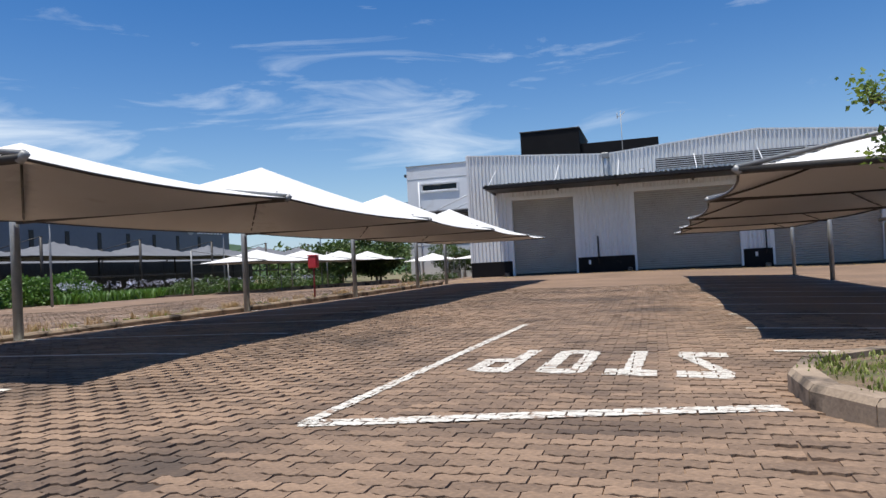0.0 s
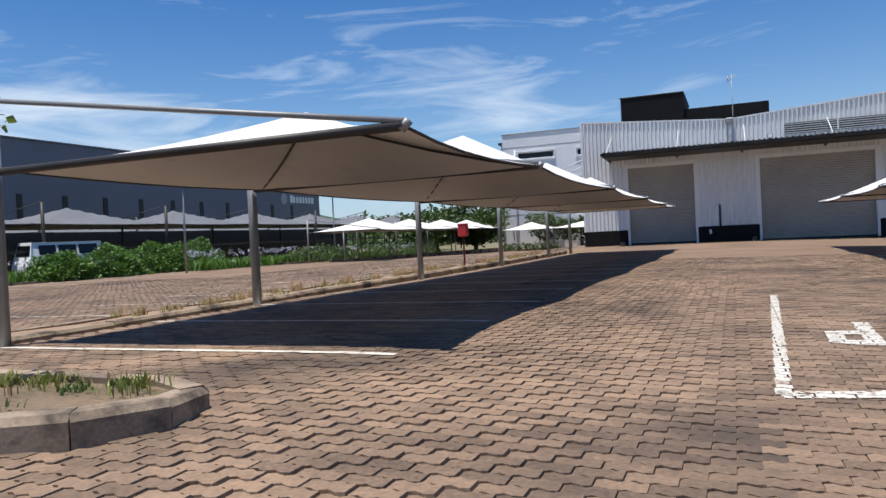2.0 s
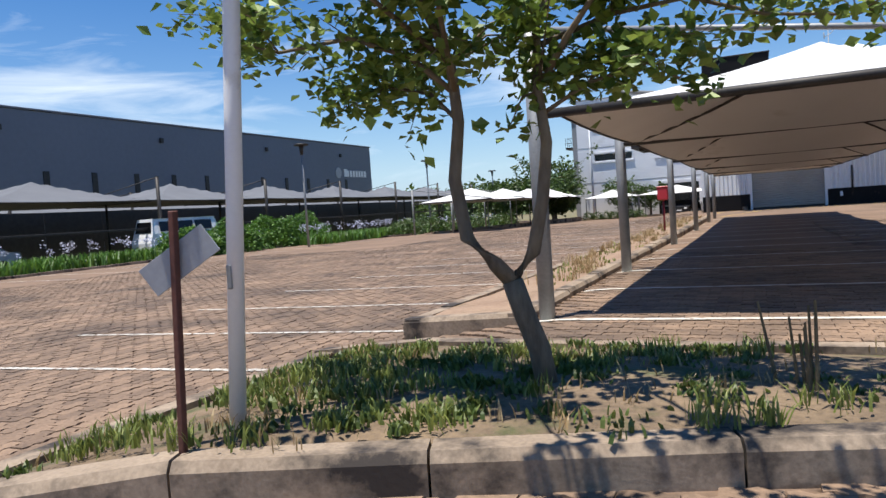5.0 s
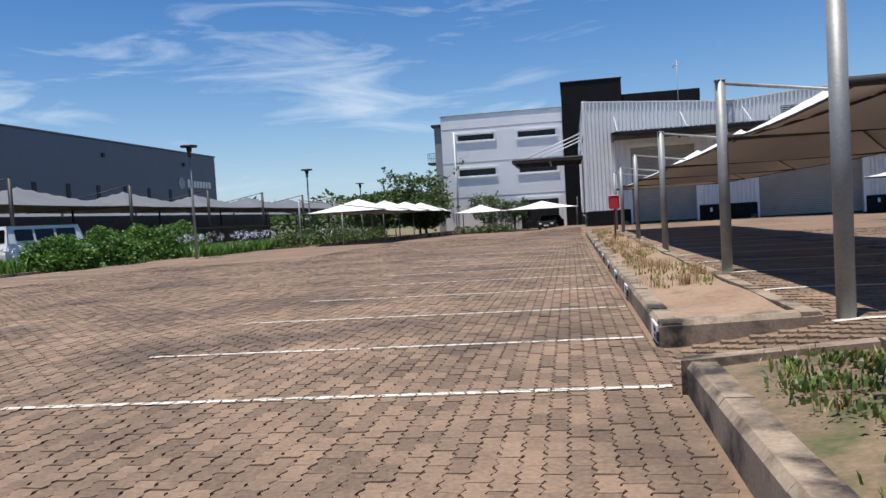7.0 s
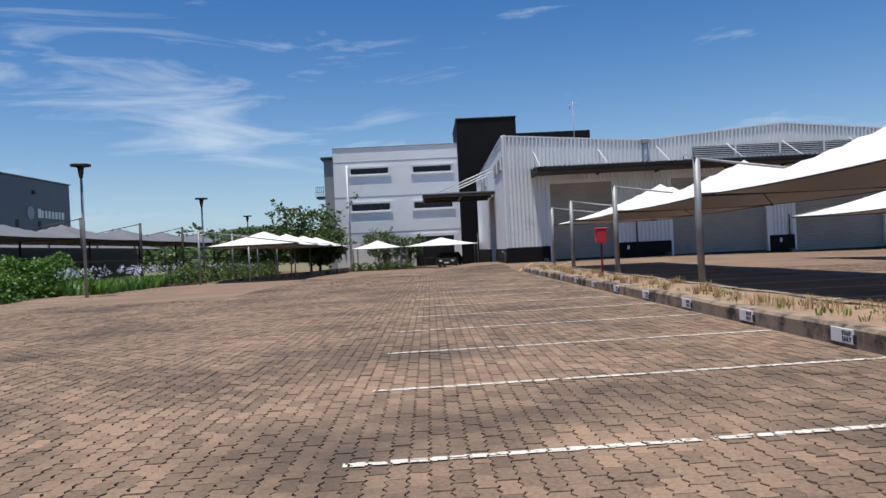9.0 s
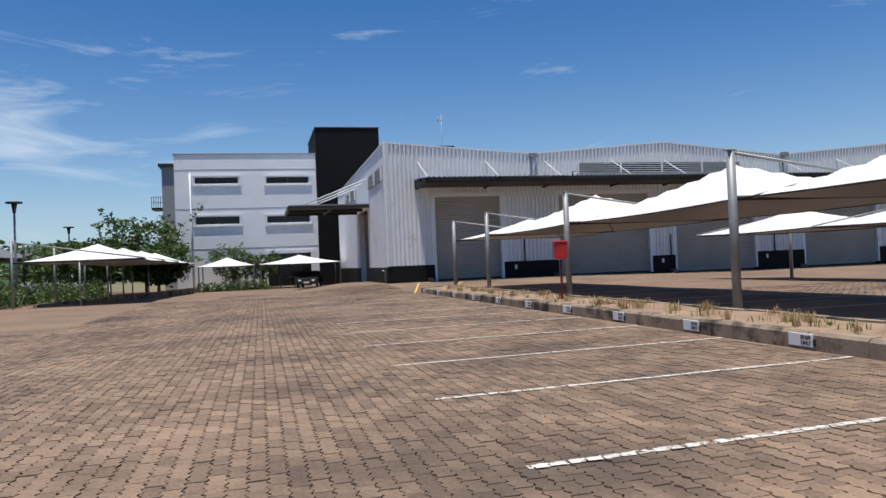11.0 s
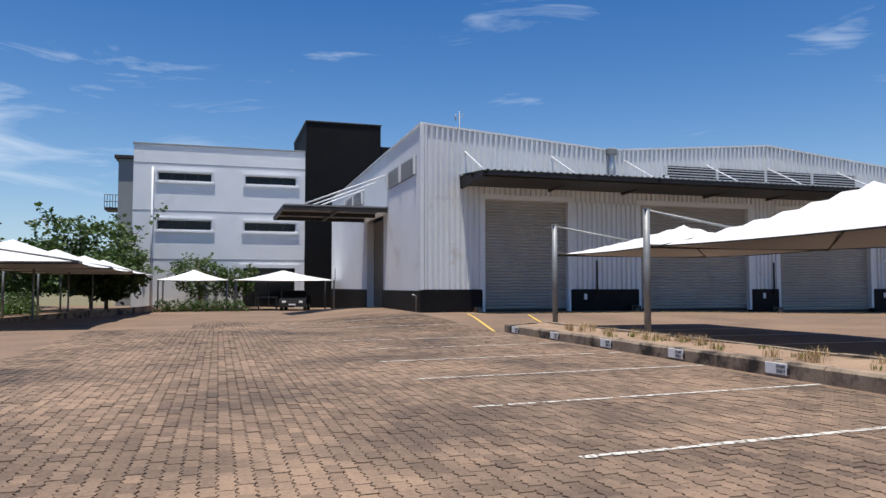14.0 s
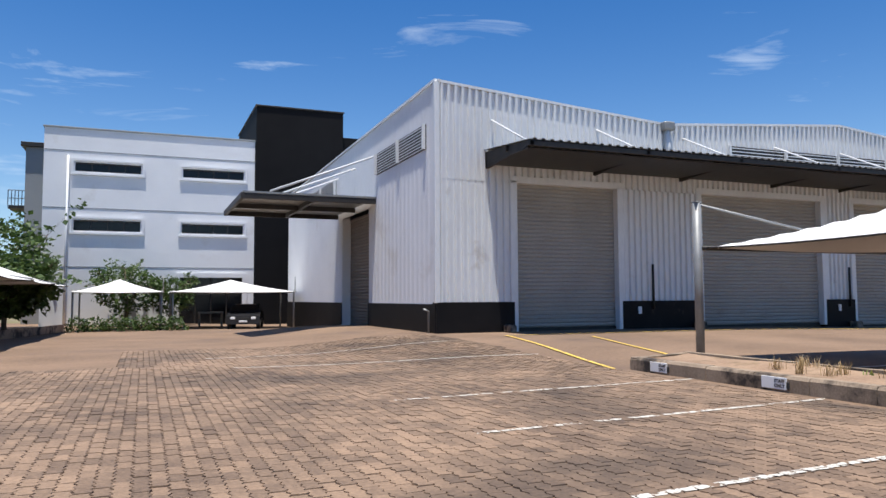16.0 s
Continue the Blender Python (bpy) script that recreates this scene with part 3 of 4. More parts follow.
R_LIMBS = [([(10.6, 0.9, 0.0), (10.5, 1.1, 0.6), (10.2, 1.5, 1.1), (9.9, 1.8, 1.5)], 0.09, 0.05),
           ([(10.2, 1.5, 1.1), (9.7, 1.8, 1.4), (9.2, 1.95, 1.55), (8.72, 2.0, 1.60)], 0.03, 0.008),
           ([(10.2, 1.5, 1.1), (9.6, 1.9, 1.25), (9.2, 2.0, 1.32), (8.9, 2.0, 1.26)], 0.02, 0.007),
           ([(9.9, 1.8, 1.5), (9.7, 2.0, 1.9), (9.4, 2.0, 2.1)], 0.03, 0.01)]
tree((10.6, 0.9, 0.0), "leafy tree with dark green fronds beside the parking bays", R_LIMBS, 0.13, 0.035, LEAF, 21, 7, 30)


def round_tree(x, y, z, h, r, label, mat, seed, n=2600, leaf=0.17):
    rng = np.random.default_rng(seed)
    limbs = [([(x, y, z), (x, y, z + h * 0.35), (x + 0.1, y, z + h * 0.5)], 0.09, 0.06)]
    for k in range(6):
        a = k * 1.05 + rng.uniform(0, 0.6)
        limbs.append(([(x, y, z + h * 0.4), (x + math.cos(a) * r * 0.5, y + math.sin(a) * r * 0.5, z + h * rng.uniform(0.5, 0.65)), (x + math.cos(a) * r * 0.85, y + math.sin(a) * r * 0.85, z + h * rng.uniform(0.55, 0.95))], 0.05, 0.015))
    tree((x, y, z), label, limbs, r * 0.34, leaf, mat, seed, 6, 14, [
        (x + r * 0.9 * v[0] * q, y + r * 0.9 * v[1] * q, z + h * 0.58 + h * 0.38 * v[2] * q)
        for v in (Vector(rng.normal(size=3)).normalized() for _ in range(n)) for q in [(1 + 0.5 * noise.noise(v * 2.3 + Vector((seed, 0, 0)))) * rng.uniform(0.5, 1.0) ** 0.4]])


round_tree(-12.4, 47.5, -0.3, 4.6, 2.6, "bushy green tree beside the white office", WOODS, 31)
round_tree(-14.8, 45.5, -0.3, 3.2, 2.4, "spreading dark green tree behind the carports", WOODS, 32)
round_tree(-11.2, 43.6, -0.3, 2.6, 1.7, "leafy green tree over the carport end", WOODS, 33)
round_tree(-7.4, 48.6, -0.35, 2.7, 1.5, "small green tree against the white office wall", WOODS, 34, 1800, 0.11)
round_tree(-5.6, 48.8, -0.35, 2.2, 1.0, "small green tree against the white office wall", WOODS, 35, 1400, 0.1)
round_tree(-17.5, 52.0, -0.3, 3.4, 2.8, "spreading dark green tree behind the carports", WOODS, 36)


def bush(x, y, rx, ry, h, mat, label, seed, n=1500, leaf=0.06, name="bush", category="bush"):
    rng = np.random.default_rng(seed)
    d = rng.normal(size=(n, 3))
    d /= np.linalg.norm(d, axis=1)[:, None]
    d[:, 2] = np.abs(d[:, 2])
    lump = np.array([1 + 0.35 * noise.noise((v[0] * 2.2 + seed, v[1] * 2.2, v[2] * 2.2)) for v in d])
    r = (rng.uniform(0.55, 1.0, n) ** 0.4 * lump)[:, None]
    z = gz(x, y)
    c = d * r * np.array([rx, ry, h]) + np.array([x, y, z + 0.02])
    return tagged(mesh_object(name, *leaves_data(c, leaf, rng, 0.8, 1.3), mat), label, category, "hedge bushes" if name == "bush" else "")


for k, (x, y, rx, ry, h) in enumerate([(-16.9, 15.2, 1.1, 1.3, 0.95), (-16.9, 17.3, 1.2, 1.5, 1.15), (-17.0, 19.8, 1.2, 1.6, 1.25), (-17.3, 22.4, 1.2, 1.5, 1.2)]):
    bush(x, y, rx, ry, h, HEDGE, "rounded bright green clipped bush along the lot edge", 40 + k, 4500, 0.085)
for k in range(7):
    bush(-8.9 + k * 0.55, 43.3 + 0.1 * (k % 3), 0.4, 0.35, 0.5, WOODS, "low dark shrub under the small canopy", 60 + k, 350, 0.07)
for k in range(8):
    bush(-14.2 - 0.25 * (k % 3), 26.5 + 2.3 * k, 0.9, 1.3, 0.75 + 0.1 * (k % 2), WOODS, "dark green shrub behind the white carports", 80 + k, 900, 0.085)


def strap_bed(y0, y1, x0, x1, label, seed, n):
    rng = np.random.default_rng(seed)
    spots = [(x, y, gz(x, y)) for x, y in ((rng.uniform(x0, x1), rng.uniform(y0, y1)) for _ in range(n))]
    tagged(mesh_object("flower_bed_leaves", *blades_data(spots, 0.42, rng, 0.028, 0.9), HEDGE), label, "flower bed", kind="stuff")
    heads = []
    for _ in range(n // 40):
        x, y = rng.uniform(x0, x1), rng.uniform(y0, y1)
        c = Vector((x, y, gz(x, y) + rng.uniform(0.55, 0.8)))
        heads += [tuple(c + Vector(rng.normal(size=3)) * 0.05) for _ in range(12)]
    tagged(mesh_object("lilac_flowers", *leaves_data(heads, 0.04, rng), BLOOM), "pale lilac flower heads over the strap leaves", "flowers", kind="stuff")


strap_bed(20.0, 45.0, -16.6, -14.3, "green strap-leaved plants in the long bed", 71, 6500)
strap_bed(2.0, 22.0, -18.8, -16.9, "green strap-leaved plants in front of the bushes", 72, 6000)
bed_kerb = group("bed_kerb", (-16.6, 2, -0.16), "low dark kerb along the planted bed", "kerb", "structure")
kerb_run(bed_kerb, [(-16.7, 21.0), (-16.7, 0.0)], -0.04, 0.2, 0.14, 1.0)
kerb_run(bed_kerb, [(-13.6, 26.0), (-16.7, 21.0)], -0.04, 0.2, 0.14, 1.0)
kerb_run(bed_kerb, [(-9.4, 42.8), (-13.0, 27.0)], -0.06, 0.25, 0.14, 1.0)
for o in bed_kerb.children:
    o.matrix_parent_inverse = Matrix.Translation((16.6, -2, 0.16))


# ---- warehouse
def corrugated(name, along, fixed, u0, u1, bottom, top, mat, parent, pitch=0.17, depth=0.055, out=-1):
    """A profiled sheet along x or y; bottom and top are heights or functions of the place along it."""
    f = lambda h, u: h(u) if callable(h) else h
    us, n = [], max(1, round((u1 - u0) / pitch))
    p = (u1 - u0) / n
    for k in range(n):
        us += [(u0 + p * (k + a), d) for a, d in ((0.0, 0.0), (0.42, 0.0), (0.55, 1.0), (0.87, 1.0))]
    us.append((u1, 0.0))
    vs = []
    for u, d in us:
        w = fixed + out * depth * d
        vs += [(u, w, f(bottom, u)) if along == "x" else (w, u, f(bottom, u)), (u, w, f(top, u)) if along == "x" else (w, u, f(top, u))]
    return mesh_object(name, vs, [(2 * i, 2 * i + 2, 2 * i + 3, 2 * i + 1) for i in range(len(us) - 1)], mat, parent)


def slats(name, along, fixed, u0, u1, z0, z1, mat, parent, pitch=0.095, depth=0.03, out=-1):
    n = round((z1 - z0) / pitch)
    zs = []
    for k in range(n):
        a = z0 + (z1 - z0) * k / n
        zs += [(a, 0.0), (a + pitch * 0.3, 1.0), (a + pitch * 0.75, 1.0)]
    zs.append((z1, 0.0))
    vs = []
    for z, d in zs:
        w = fixed + out * depth * d
        vs += [(u0, w, z), (u1, w, z)] if along == "x" else [(w, u0, z), (w, u1, z)]
    return mesh_object(name, vs, [(2 * i, 2 * i + 1, 2 * i + 3, 2 * i + 2) for i in range(len(zs) - 1)], mat, parent)


def louvre(name, along, fixed, u0, u1, z0, z1, parent, n=6, out=-1):
    bits = []
    frame_w = 0.05
    def b(a0, a1, h0, h1, d0, d1):
        lo, hi = sorted((fixed + out * d0, fixed + out * d1))
        return box_data(a0, a1, lo, hi, h0, h1) if along == "x" else box_data(lo, hi, a0, a1, h0, h1)
    for k in range(n):
        z = z0 + (z1 - z0) * (k + 0.3) / n
        bits.append(b(u0, u1, z, z + (z1 - z0) / n * 0.30, 0.034, 0.044))
    m = max(1, round((u1 - u0) / 2.0))
    for k in range(m + 1):
        u = u0 + (u1 - u0) * k / m
        bits.append(b(u - frame_w / 2, u + frame_w / 2, z0, z1, 0.03, 0.11))
    mesh_object(name, *join(bits), SHEET, parent)
    mesh_object("louvre_shadow_gap", *b(u0, u1, z0, z1, 0.0, 0.034), DARK_STEEL, parent)


WY, WX, END = 29.13, -0.79, 47.0
warehouse = group("warehouse", (WX, WY, 0), "white profiled-sheet warehouse with black plinth and grey roller doors", "building")
DOORS = [(1.1, 4.03), (6.46, 10.82), (11.95, 16.1), (18.6, 22.8)]
DOOR_TOP, RIGHT = 3.43, 27.0


def parapet(x):
    pts = [(WX, 5.6), (5.45, 5.14), (11.6, 5.63), (17.6, 5.06), (23.5, 5.55), (RIGHT, 5.3)]
    for (a, ha), (b, hb) in zip(pts, pts[1:]):
        if x <= b:
            return ha + (hb - ha) * (x - a) / (b - a)
    return 5.3


w = warehouse
edges = [WX] + [e for d in DOORS for e in d] + [RIGHT]
for k in range(0, len(edges), 2):
    corrugated("wall_sheet", "x", WY, edges[k], edges[k + 1], 0.66, DOOR_TOP, SHEET, w)
    box("plinth", edges[k] + (0.0 if k else -0.03), edges[k + 1], WY - 0.065, WY + 0.2, -0.5, 0.70, PLINTH, w)
corrugated("wall_sheet", "x", WY - 0.002, WX, RIGHT, DOOR_TOP, parapet, SHEET, w)
for a, b in DOORS:
    slats("roller_door", "x", WY + 0.14, a + 0.03, b - 0.03, gz((a + b) / 2, WY) - 0.03, DOOR_TOP + 0.02, ROLLER, w)
    for x in (a, b):
        box("door_jamb", x - 0.09, x + 0.09, WY - 0.06, WY + 0.16, 0.0, DOOR_TOP + 0.05, SHEET, w)
    box("door_lintel", a - 0.09, b + 0.09, WY - 0.06, WY + 0.16, DOOR_TOP, DOOR_TOP + 0.16, SHEET, w)
    box("bottom_rail", a + 0.04, b - 0.04, WY + 0.10, WY + 0.15, gz((a + b) / 2, WY) - 0.02, gz((a + b) / 2, WY) + 0.07, DARK_STEEL, w)
    box("meter_box", b + 0.45, b + 0.55, WY - 0.09, WY - 0.04, 0.38, 0.56, WHITE, w)
    tube("downpipe", [(b + 0.9, WY - 0.09, 0.5), (b + 0.9, WY - 0.09, 1.6)], 0.03, DARK_STEEL, w, 8)
    box("guard_block", a - 0.33, a - 0.13, WY - 0.4, WY - 0.1, gz(a, WY) - 0.02, gz(a, WY) + 0.16, KERB, w, 0.03)
# roof behind the parapet, side wall and back
roof = [(x, y, parapet(x) - 0.12) for y in (WY + 0.05, END) for x in (WX, 5.45, 11.6, 17.6, 23.5, RIGHT)]
mesh_object("roof", roof, [(i, i + 1, i + 7, i + 6) for i in range(5)], SHEET, w)
SD = (34.35, 37.4)
SIDE_TOP = lambda y: 5.62 - 0.3 * (y - WY) / (END - WY)
for a, b, z0, z1 in ((WY, SD[0], 0.66, SIDE_TOP), (SD[1], END, 0.5, SIDE_TOP), (SD[0], SD[1], 3.35, SIDE_TOP)):
    corrugated("side_sheet", "y", WX, a, b, z0, z1, PLASTER, w, 0.3, 0.008, -1)
for a, b in ((WY, SD[0]), (SD[1], END)):
    box("plinth", WX - 0.04, WX + 0.2, a, b, -0.8, 0.66, PLINTH, w)
slats("side_roller_door", "y", WX + 0.3, SD[0], SD[1], -0.1, 3.35, BROWN, w)
box("door_reveal", WX, WX + 0.3, SD[0] - 0.04, SD[0] + 0.02, -0.2, 3.4, PLASTER, w)
box("door_reveal", WX, WX + 0.3, SD[1] - 0.02, SD[1] + 0.04, -0.2, 3.4, PLASTER, w)
box("back_wall", WX, RIGHT, END - 0.2, END, -0.8, 5.0, PLASTER, w)
box("end_wall", RIGHT - 0.15, RIGHT, WY + 0.2, END - 0.2, -0.8, 5.0, PLASTER, w)
box("corner_flashing", WX - 0.06, WX + 0.07, WY - 0.06, WY + 0.06, 0.68, 5.62, SHEET, w, 0.015)
coping = []
for (a, ha), (b, hb) in (((WX, 5.6), (5.45, 5.14)), ((5.45, 5.14), (11.6, 5.63)), ((11.6, 5.63), (17.6, 5.06)), ((17.6, 5.06), (23.5, 5.55)), ((23.5, 5.55), (RIGHT, 5.3))):
    coping.append(([(a, WY - 0.06, ha - 0.01), (b, WY - 0.06, hb - 0.01), (b, WY + 0.12, hb - 0.01), (a, WY + 0.12, ha - 0.01), (a, WY - 0.06, ha + 0.05), (b, WY - 0.06, hb + 0.05), (b, WY + 0.12, hb + 0.05), (a, WY + 0.12, ha + 0.05)],
                   [(0, 1, 5, 4), (4, 5, 6, 7), (3, 7, 6, 2), (0, 3, 2, 1), (0, 4, 7, 3), (1, 2, 6, 5)]))
mesh_object("coping", *join(coping), SHEET, w)
mesh_object("side_coping", [(WX + s, y, SIDE_TOP(y) + h) for y in (WY, END) for s, h in ((-0.05, -0.01), (-0.05, 0.05), (0.12, 0.05), (0.12, -0.01))],
            [(0, 4, 5, 1), (1, 5, 6, 2), (2, 6, 7, 3), (0, 1, 2, 3), (7, 6, 5, 4)], SHEET, w)
louvre("front_louvre", "x", WY - 0.03, 7.5, 15.4, 4.32, 4.76, w, 5)
louvre("side_louvre", "y", WX, 29.75, 33.5, 4.2, 4.78, w, 8)
louvre("side_louvre", "y", WX, 38.2, 42.5, 4.2, 4.78, w, 8)
for x in (5.45, 17.7):
    box("rain_hopper", x - 0.16, x + 0.16, WY - 0.26, WY - 0.04, 4.98, 5.2, STEEL, w, 0.03)
    tube("downpipe", [(x, WY - 0.14, 5.0), (x, WY - 0.14, 4.1)], 0.07, SHEET, w, 10)
box("floodlight", 6.85, 7.05, WY - 0.95, WY - 0.85, 4.12, 4.30, DARK_STEEL, w, 0.02)
box("floodlight_glass", 6.87, 7.03, WY - 0.955, WY - 0.945, 4.14, 4.28, WHITE, w, 0.002)
# front awning on ties
AX0, AX1, AF = 0.35, 24.0, 27.0
n_rib = round((AX1 - AX0) / 0.2)
rib = []
for k in range(n_rib):
    rib += [(AX0 + 0.2 * (k + a), d) for a, d in ((0.0, 0.0), (0.5, 0.0), (0.6, 0.035), (0.9, 0.035))]
mesh_object("awning_sheet", [(x, y, z + d) for x, d in rib for y, z in ((AF, 3.97), (WY - 0.03, 4.14))], [(2 * i, 2 * i + 2, 2 * i + 3, 2 * i + 1) for i in range(len(rib) - 1)], AWNING, w)
box("awning_front_beam", AX0, AX1, AF + 0.02, AF + 0.10, 3.84, 3.955, DARK_STEEL, w)
# dark sheet added under the awning to block light and deepen its shade
box("awning_shade_sheet", AX0 + 0.05, AX1 - 0.05, AF + 0.12, WY - 0.06, 3.80, 3.83, DARK_STEEL, w)
box("awning_mid_beam", AX0, AX1, 28.0, 28.08, 3.91, 4.03, DARK_STEEL, w)
for x in (0.45, 3.3, 5.9, 9.0, 11.5, 14.5, 17.4, 20.5, 23.9):
    mesh_object("bracket", [(x + s, y, z) for s in (-0.04, 0.04) for y, z in ((WY, 4.1), (AF + 0.02, 3.96), (AF + 0.02, 3.86), (WY, 3.72))],
                [(0, 1, 2, 3), (7, 6, 5, 4), (0, 4, 5, 1), (1, 5, 6, 2), (2, 6, 7, 3), (3, 7, 4, 0)], DARK_STEEL, w)
    tube("tie_rod", [(x + 0.1, WY - 0.03, 4.85), (x + 0.1, AF + 0.35, 4.0)], 0.022, SHEET, w, 8)
# side awning
mesh_object("side_awning_sheet", *join([box_data(-4.4, WX - 0.02, 33.6 + 0.2 * k, 33.6 + 0.2 * k + 0.19, 3.55 - 0.006 * (k % 2), 3.60) for k in range(22)]), AWNING, w)
box("side_awning_beam", -4.45, -4.35, 33.6, 38.0, 3.40, 3.56, DARK_STEEL, w)
box("side_awning_beam", -2.55, -2.45, 33.6, 38.0, 3.40, 3.54, DARK_STEEL, w)
for y in (33.65, 35.8, 37.9):
    box("bracket", -4.4, WX - 0.02, y - 0.04, y + 0.04, 3.40, 3.54, DARK_STEEL, w)
    tube("tie_rod", [(WX - 0.02, y, 4.75), (-3.7, y, 3.62)], 0.03, SHEET, w, 8)
tube("standpipe", [(WX - 0.1, WY + 0.25, 0.0), (WX - 0.1, WY + 0.25, 0.5), (WX - 0.22, WY + 0.25, 0.55)], 0.025, STEEL, w, 8)
for o in w.children:
    o.matrix_parent_inverse = Matrix.Translation((-WX, -WY, 0))


# ---- office block
OX0, OX1, OY = -10.92, -1.85, 50.29
office = group("office_building", (OX0, OY, -0.4), "three-storey white plastered office block with narrow strip windows", "building")


def punched_wall(name, x0, x1, z0, z1, y, holes, mat, parent, depth=0.3):
    """A wall facing -y with square openings cut through it."""
    xs = sorted({x0, x1, *[h for q in holes for h in q[:2]]})
    zs = sorted({z0, z1, *[h for q in holes for h in q[2:]]})
    bits = []
    for a, b in zip(xs, xs[1:]):
        for c, d in zip(zs, zs[1:]):
            mx, mz = (a + b) / 2, (c + d) / 2
            if not any(q[0] < mx < q[1] and q[2] < mz < q[3] for q in holes):
                bits.append(box_data(a, b, y, y + depth, c, d))
    vs, fs = join(bits)
    ob = mesh_object(name, vs, fs, mat, parent)
    bm = bmesh.new()
    bm.from_mesh(ob.data)
    bmesh.ops.remove_doubles(bm, verts=bm.verts, dist=0.001)
    seen = {}
    for f in bm.faces:
        seen.setdefault(tuple(round(v, 3) for v in f.calc_center_median()), []).append(f)
    bmesh.ops.delete(bm, geom=[f for q in seen.values() if len(q) > 1 for f in q], context="FACES")
    bm.to_mesh(ob.data)
    bm.free()
    return ob


WINDOWS = [(-9.67, -6.95, 6.52, 6.93), (-5.13, -2.37, 6.49, 6.91), (-9.68, -6.94, 3.86, 4.34), (-5.15, -2.38, 3.86, 4.30)]
ENTRY = (-5.2, -2.38, -0.5, 1.8)
punched_wall("wall", OX0, OX1, -0.8, 8.42, OY, WINDOWS + [ENTRY], PLASTER, office)
box("side_wall", OX0, OX0 + 0.3, OY + 0.3, OY + 12, -0.8, 8.42, PLASTER, office)
box("side_wall", OX1 - 0.3, OX1, OY + 0.3, OY + 12, -0.8, 8.42, PLASTER, office)
box("roof", OX0 + 0.3, OX1 - 0.3, OY + 0.3, OY + 12, 8.0, 8.2, GREY_WALL, office)
box("coping", OX0 - 0.05, OX1, OY - 0.05, OY + 0.35, 8.42, 8.50, GREY_WALL, office)
for x0, x1, z0, z1 in WINDOWS:
    e = new("window")
    e.parent = office
    e.location = (x0, OY, z0)
    inv = Matrix.Translation((-x0, -OY, -z0))
    bits = [box_data(x0, x1, OY + 0.1, OY + 0.16, z0, z0 + 0.05), box_data(x0, x1, OY + 0.1, OY + 0.16, z1 - 0.05, z1)]
    bits += [box_data(x0 + (x1 - x0) * k / 4 - 0.025, x0 + (x1 - x0) * k / 4 + 0.025, OY + 0.1, OY + 0.16, z0 + 0.05, z1 - 0.05) for k in range(5)]
    f = mesh_object("frame", *join(bits), DARK_STEEL, e)
    g = box("pane", x0, x1, OY + 0.17, OY + 0.19, z0, z1, GLASS, e, 0.002)
    rim = [box_data(x0 - 0.16, x1 + 0.16, OY - 0.07, OY - 0.002, z1 + 0.06, z1 + 0.16), box_data(x0 - 0.16, x1 + 0.16, OY - 0.09, OY - 0.002, z0 - 0.16, z0 - 0.06),
           box_data(x0 - 0.16, x0 - 0.07, OY - 0.07, OY - 0.002, z0 - 0.06, z1 + 0.06), box_data(x1 + 0.07, x1 + 0.16, OY - 0.07, OY - 0.002, z0 - 0.06, z1 + 0.06)]
    s = mesh_object("surround", *join(rim), PLASTER, e)
    for o in (f, g, s):
        o.matrix_parent_inverse = inv
x0, x1, z0, z1 = ENTRY
mesh_object("entrance_frame", *join([box_data(x0 - 0.2, x0, OY - 0.08, OY - 0.002, -0.5, 2.0), box_data(x1, x1 + 0.2, OY - 0.08, OY - 0.002, -0.5, 2.0), box_data(x0, x1, OY - 0.08, OY - 0.002, 1.8, 2.0)]), PLASTER, office)
box("entrance_glass", x0, x1, OY + 0.2, OY + 0.24, -0.5, 1.8, GLASS, office, 0.004)
for k in range(5):
    xx = x0 + (x1 - x0) * k / 4
    box("mullion", xx - 0.03, xx + 0.03, OY + 0.12, OY + 0.2, -0.5, 1.8, DARK_STEEL, office)
for z in (7.43, 4.87, 2.25):
    box("string_joint", OX0 + 0.02, OX1 - 0.02, OY - 0.014, OY - 0.002, z - 0.02, z + 0.02, GREY_WALL, office, 0.003)
tube("downpipe", [(-9.95, OY - 0.07, -0.4), (-9.95, OY - 0.07, 7.2)], 0.05, PLASTER, office, 8)
box("annex", -12.1, OX0 - 0.02, OY + 3.6, OY + 11, -0.8, 8.15, GREY_WALL, office)
box("annex_cap", -12.3, OX0 - 0.02, OY + 3.4, OY + 11.1, 8.15, 8.35, DARK_STEEL, office)
rails = [box_data(-13.0, -12.1, OY + 5, OY + 6.6, 5.3, 5.45)] + [tube_data([(-13.0 + 0.15 * k, OY + 5.02, 5.45), (-13.0 + 0.15 * k, OY + 5.02, 6.2)], 0.02, 5) for k in range(7)] + [tube_data([(-13.0, OY + 5.02, h), (-12.1, OY + 5.02, h)], 0.02, 5) for h in (5.8, 6.2)]
mesh_object("balcony", *join(rails), DARK_STEEL, office)
for o in office.children:
    o.matrix_parent_inverse = Matrix.Translation((-OX0, -OY, 0.4))

tower = group("stair_tower", (-1.8, OY, -0.4), "black plastered stair tower between office and warehouse", "building")
box("wall", -1.82, 2.5, OY - 0.15, OY + 7.0, -0.8, 10.18, BLACK, tower, 0.02)
box("link_wall", 2.51, 8.0, OY + 0.3, OY + 6.0, -0.8, 9.05, BLACK, tower, 0.02)
box("coping", -1.87, 2.55, OY - 0.2, OY + 7.05, 10.18, 10.25, DARK_STEEL, tower)
for o in tower.children:
    o.matrix_parent_inverse = Matrix.Translation((1.8, -OY, 0.4))

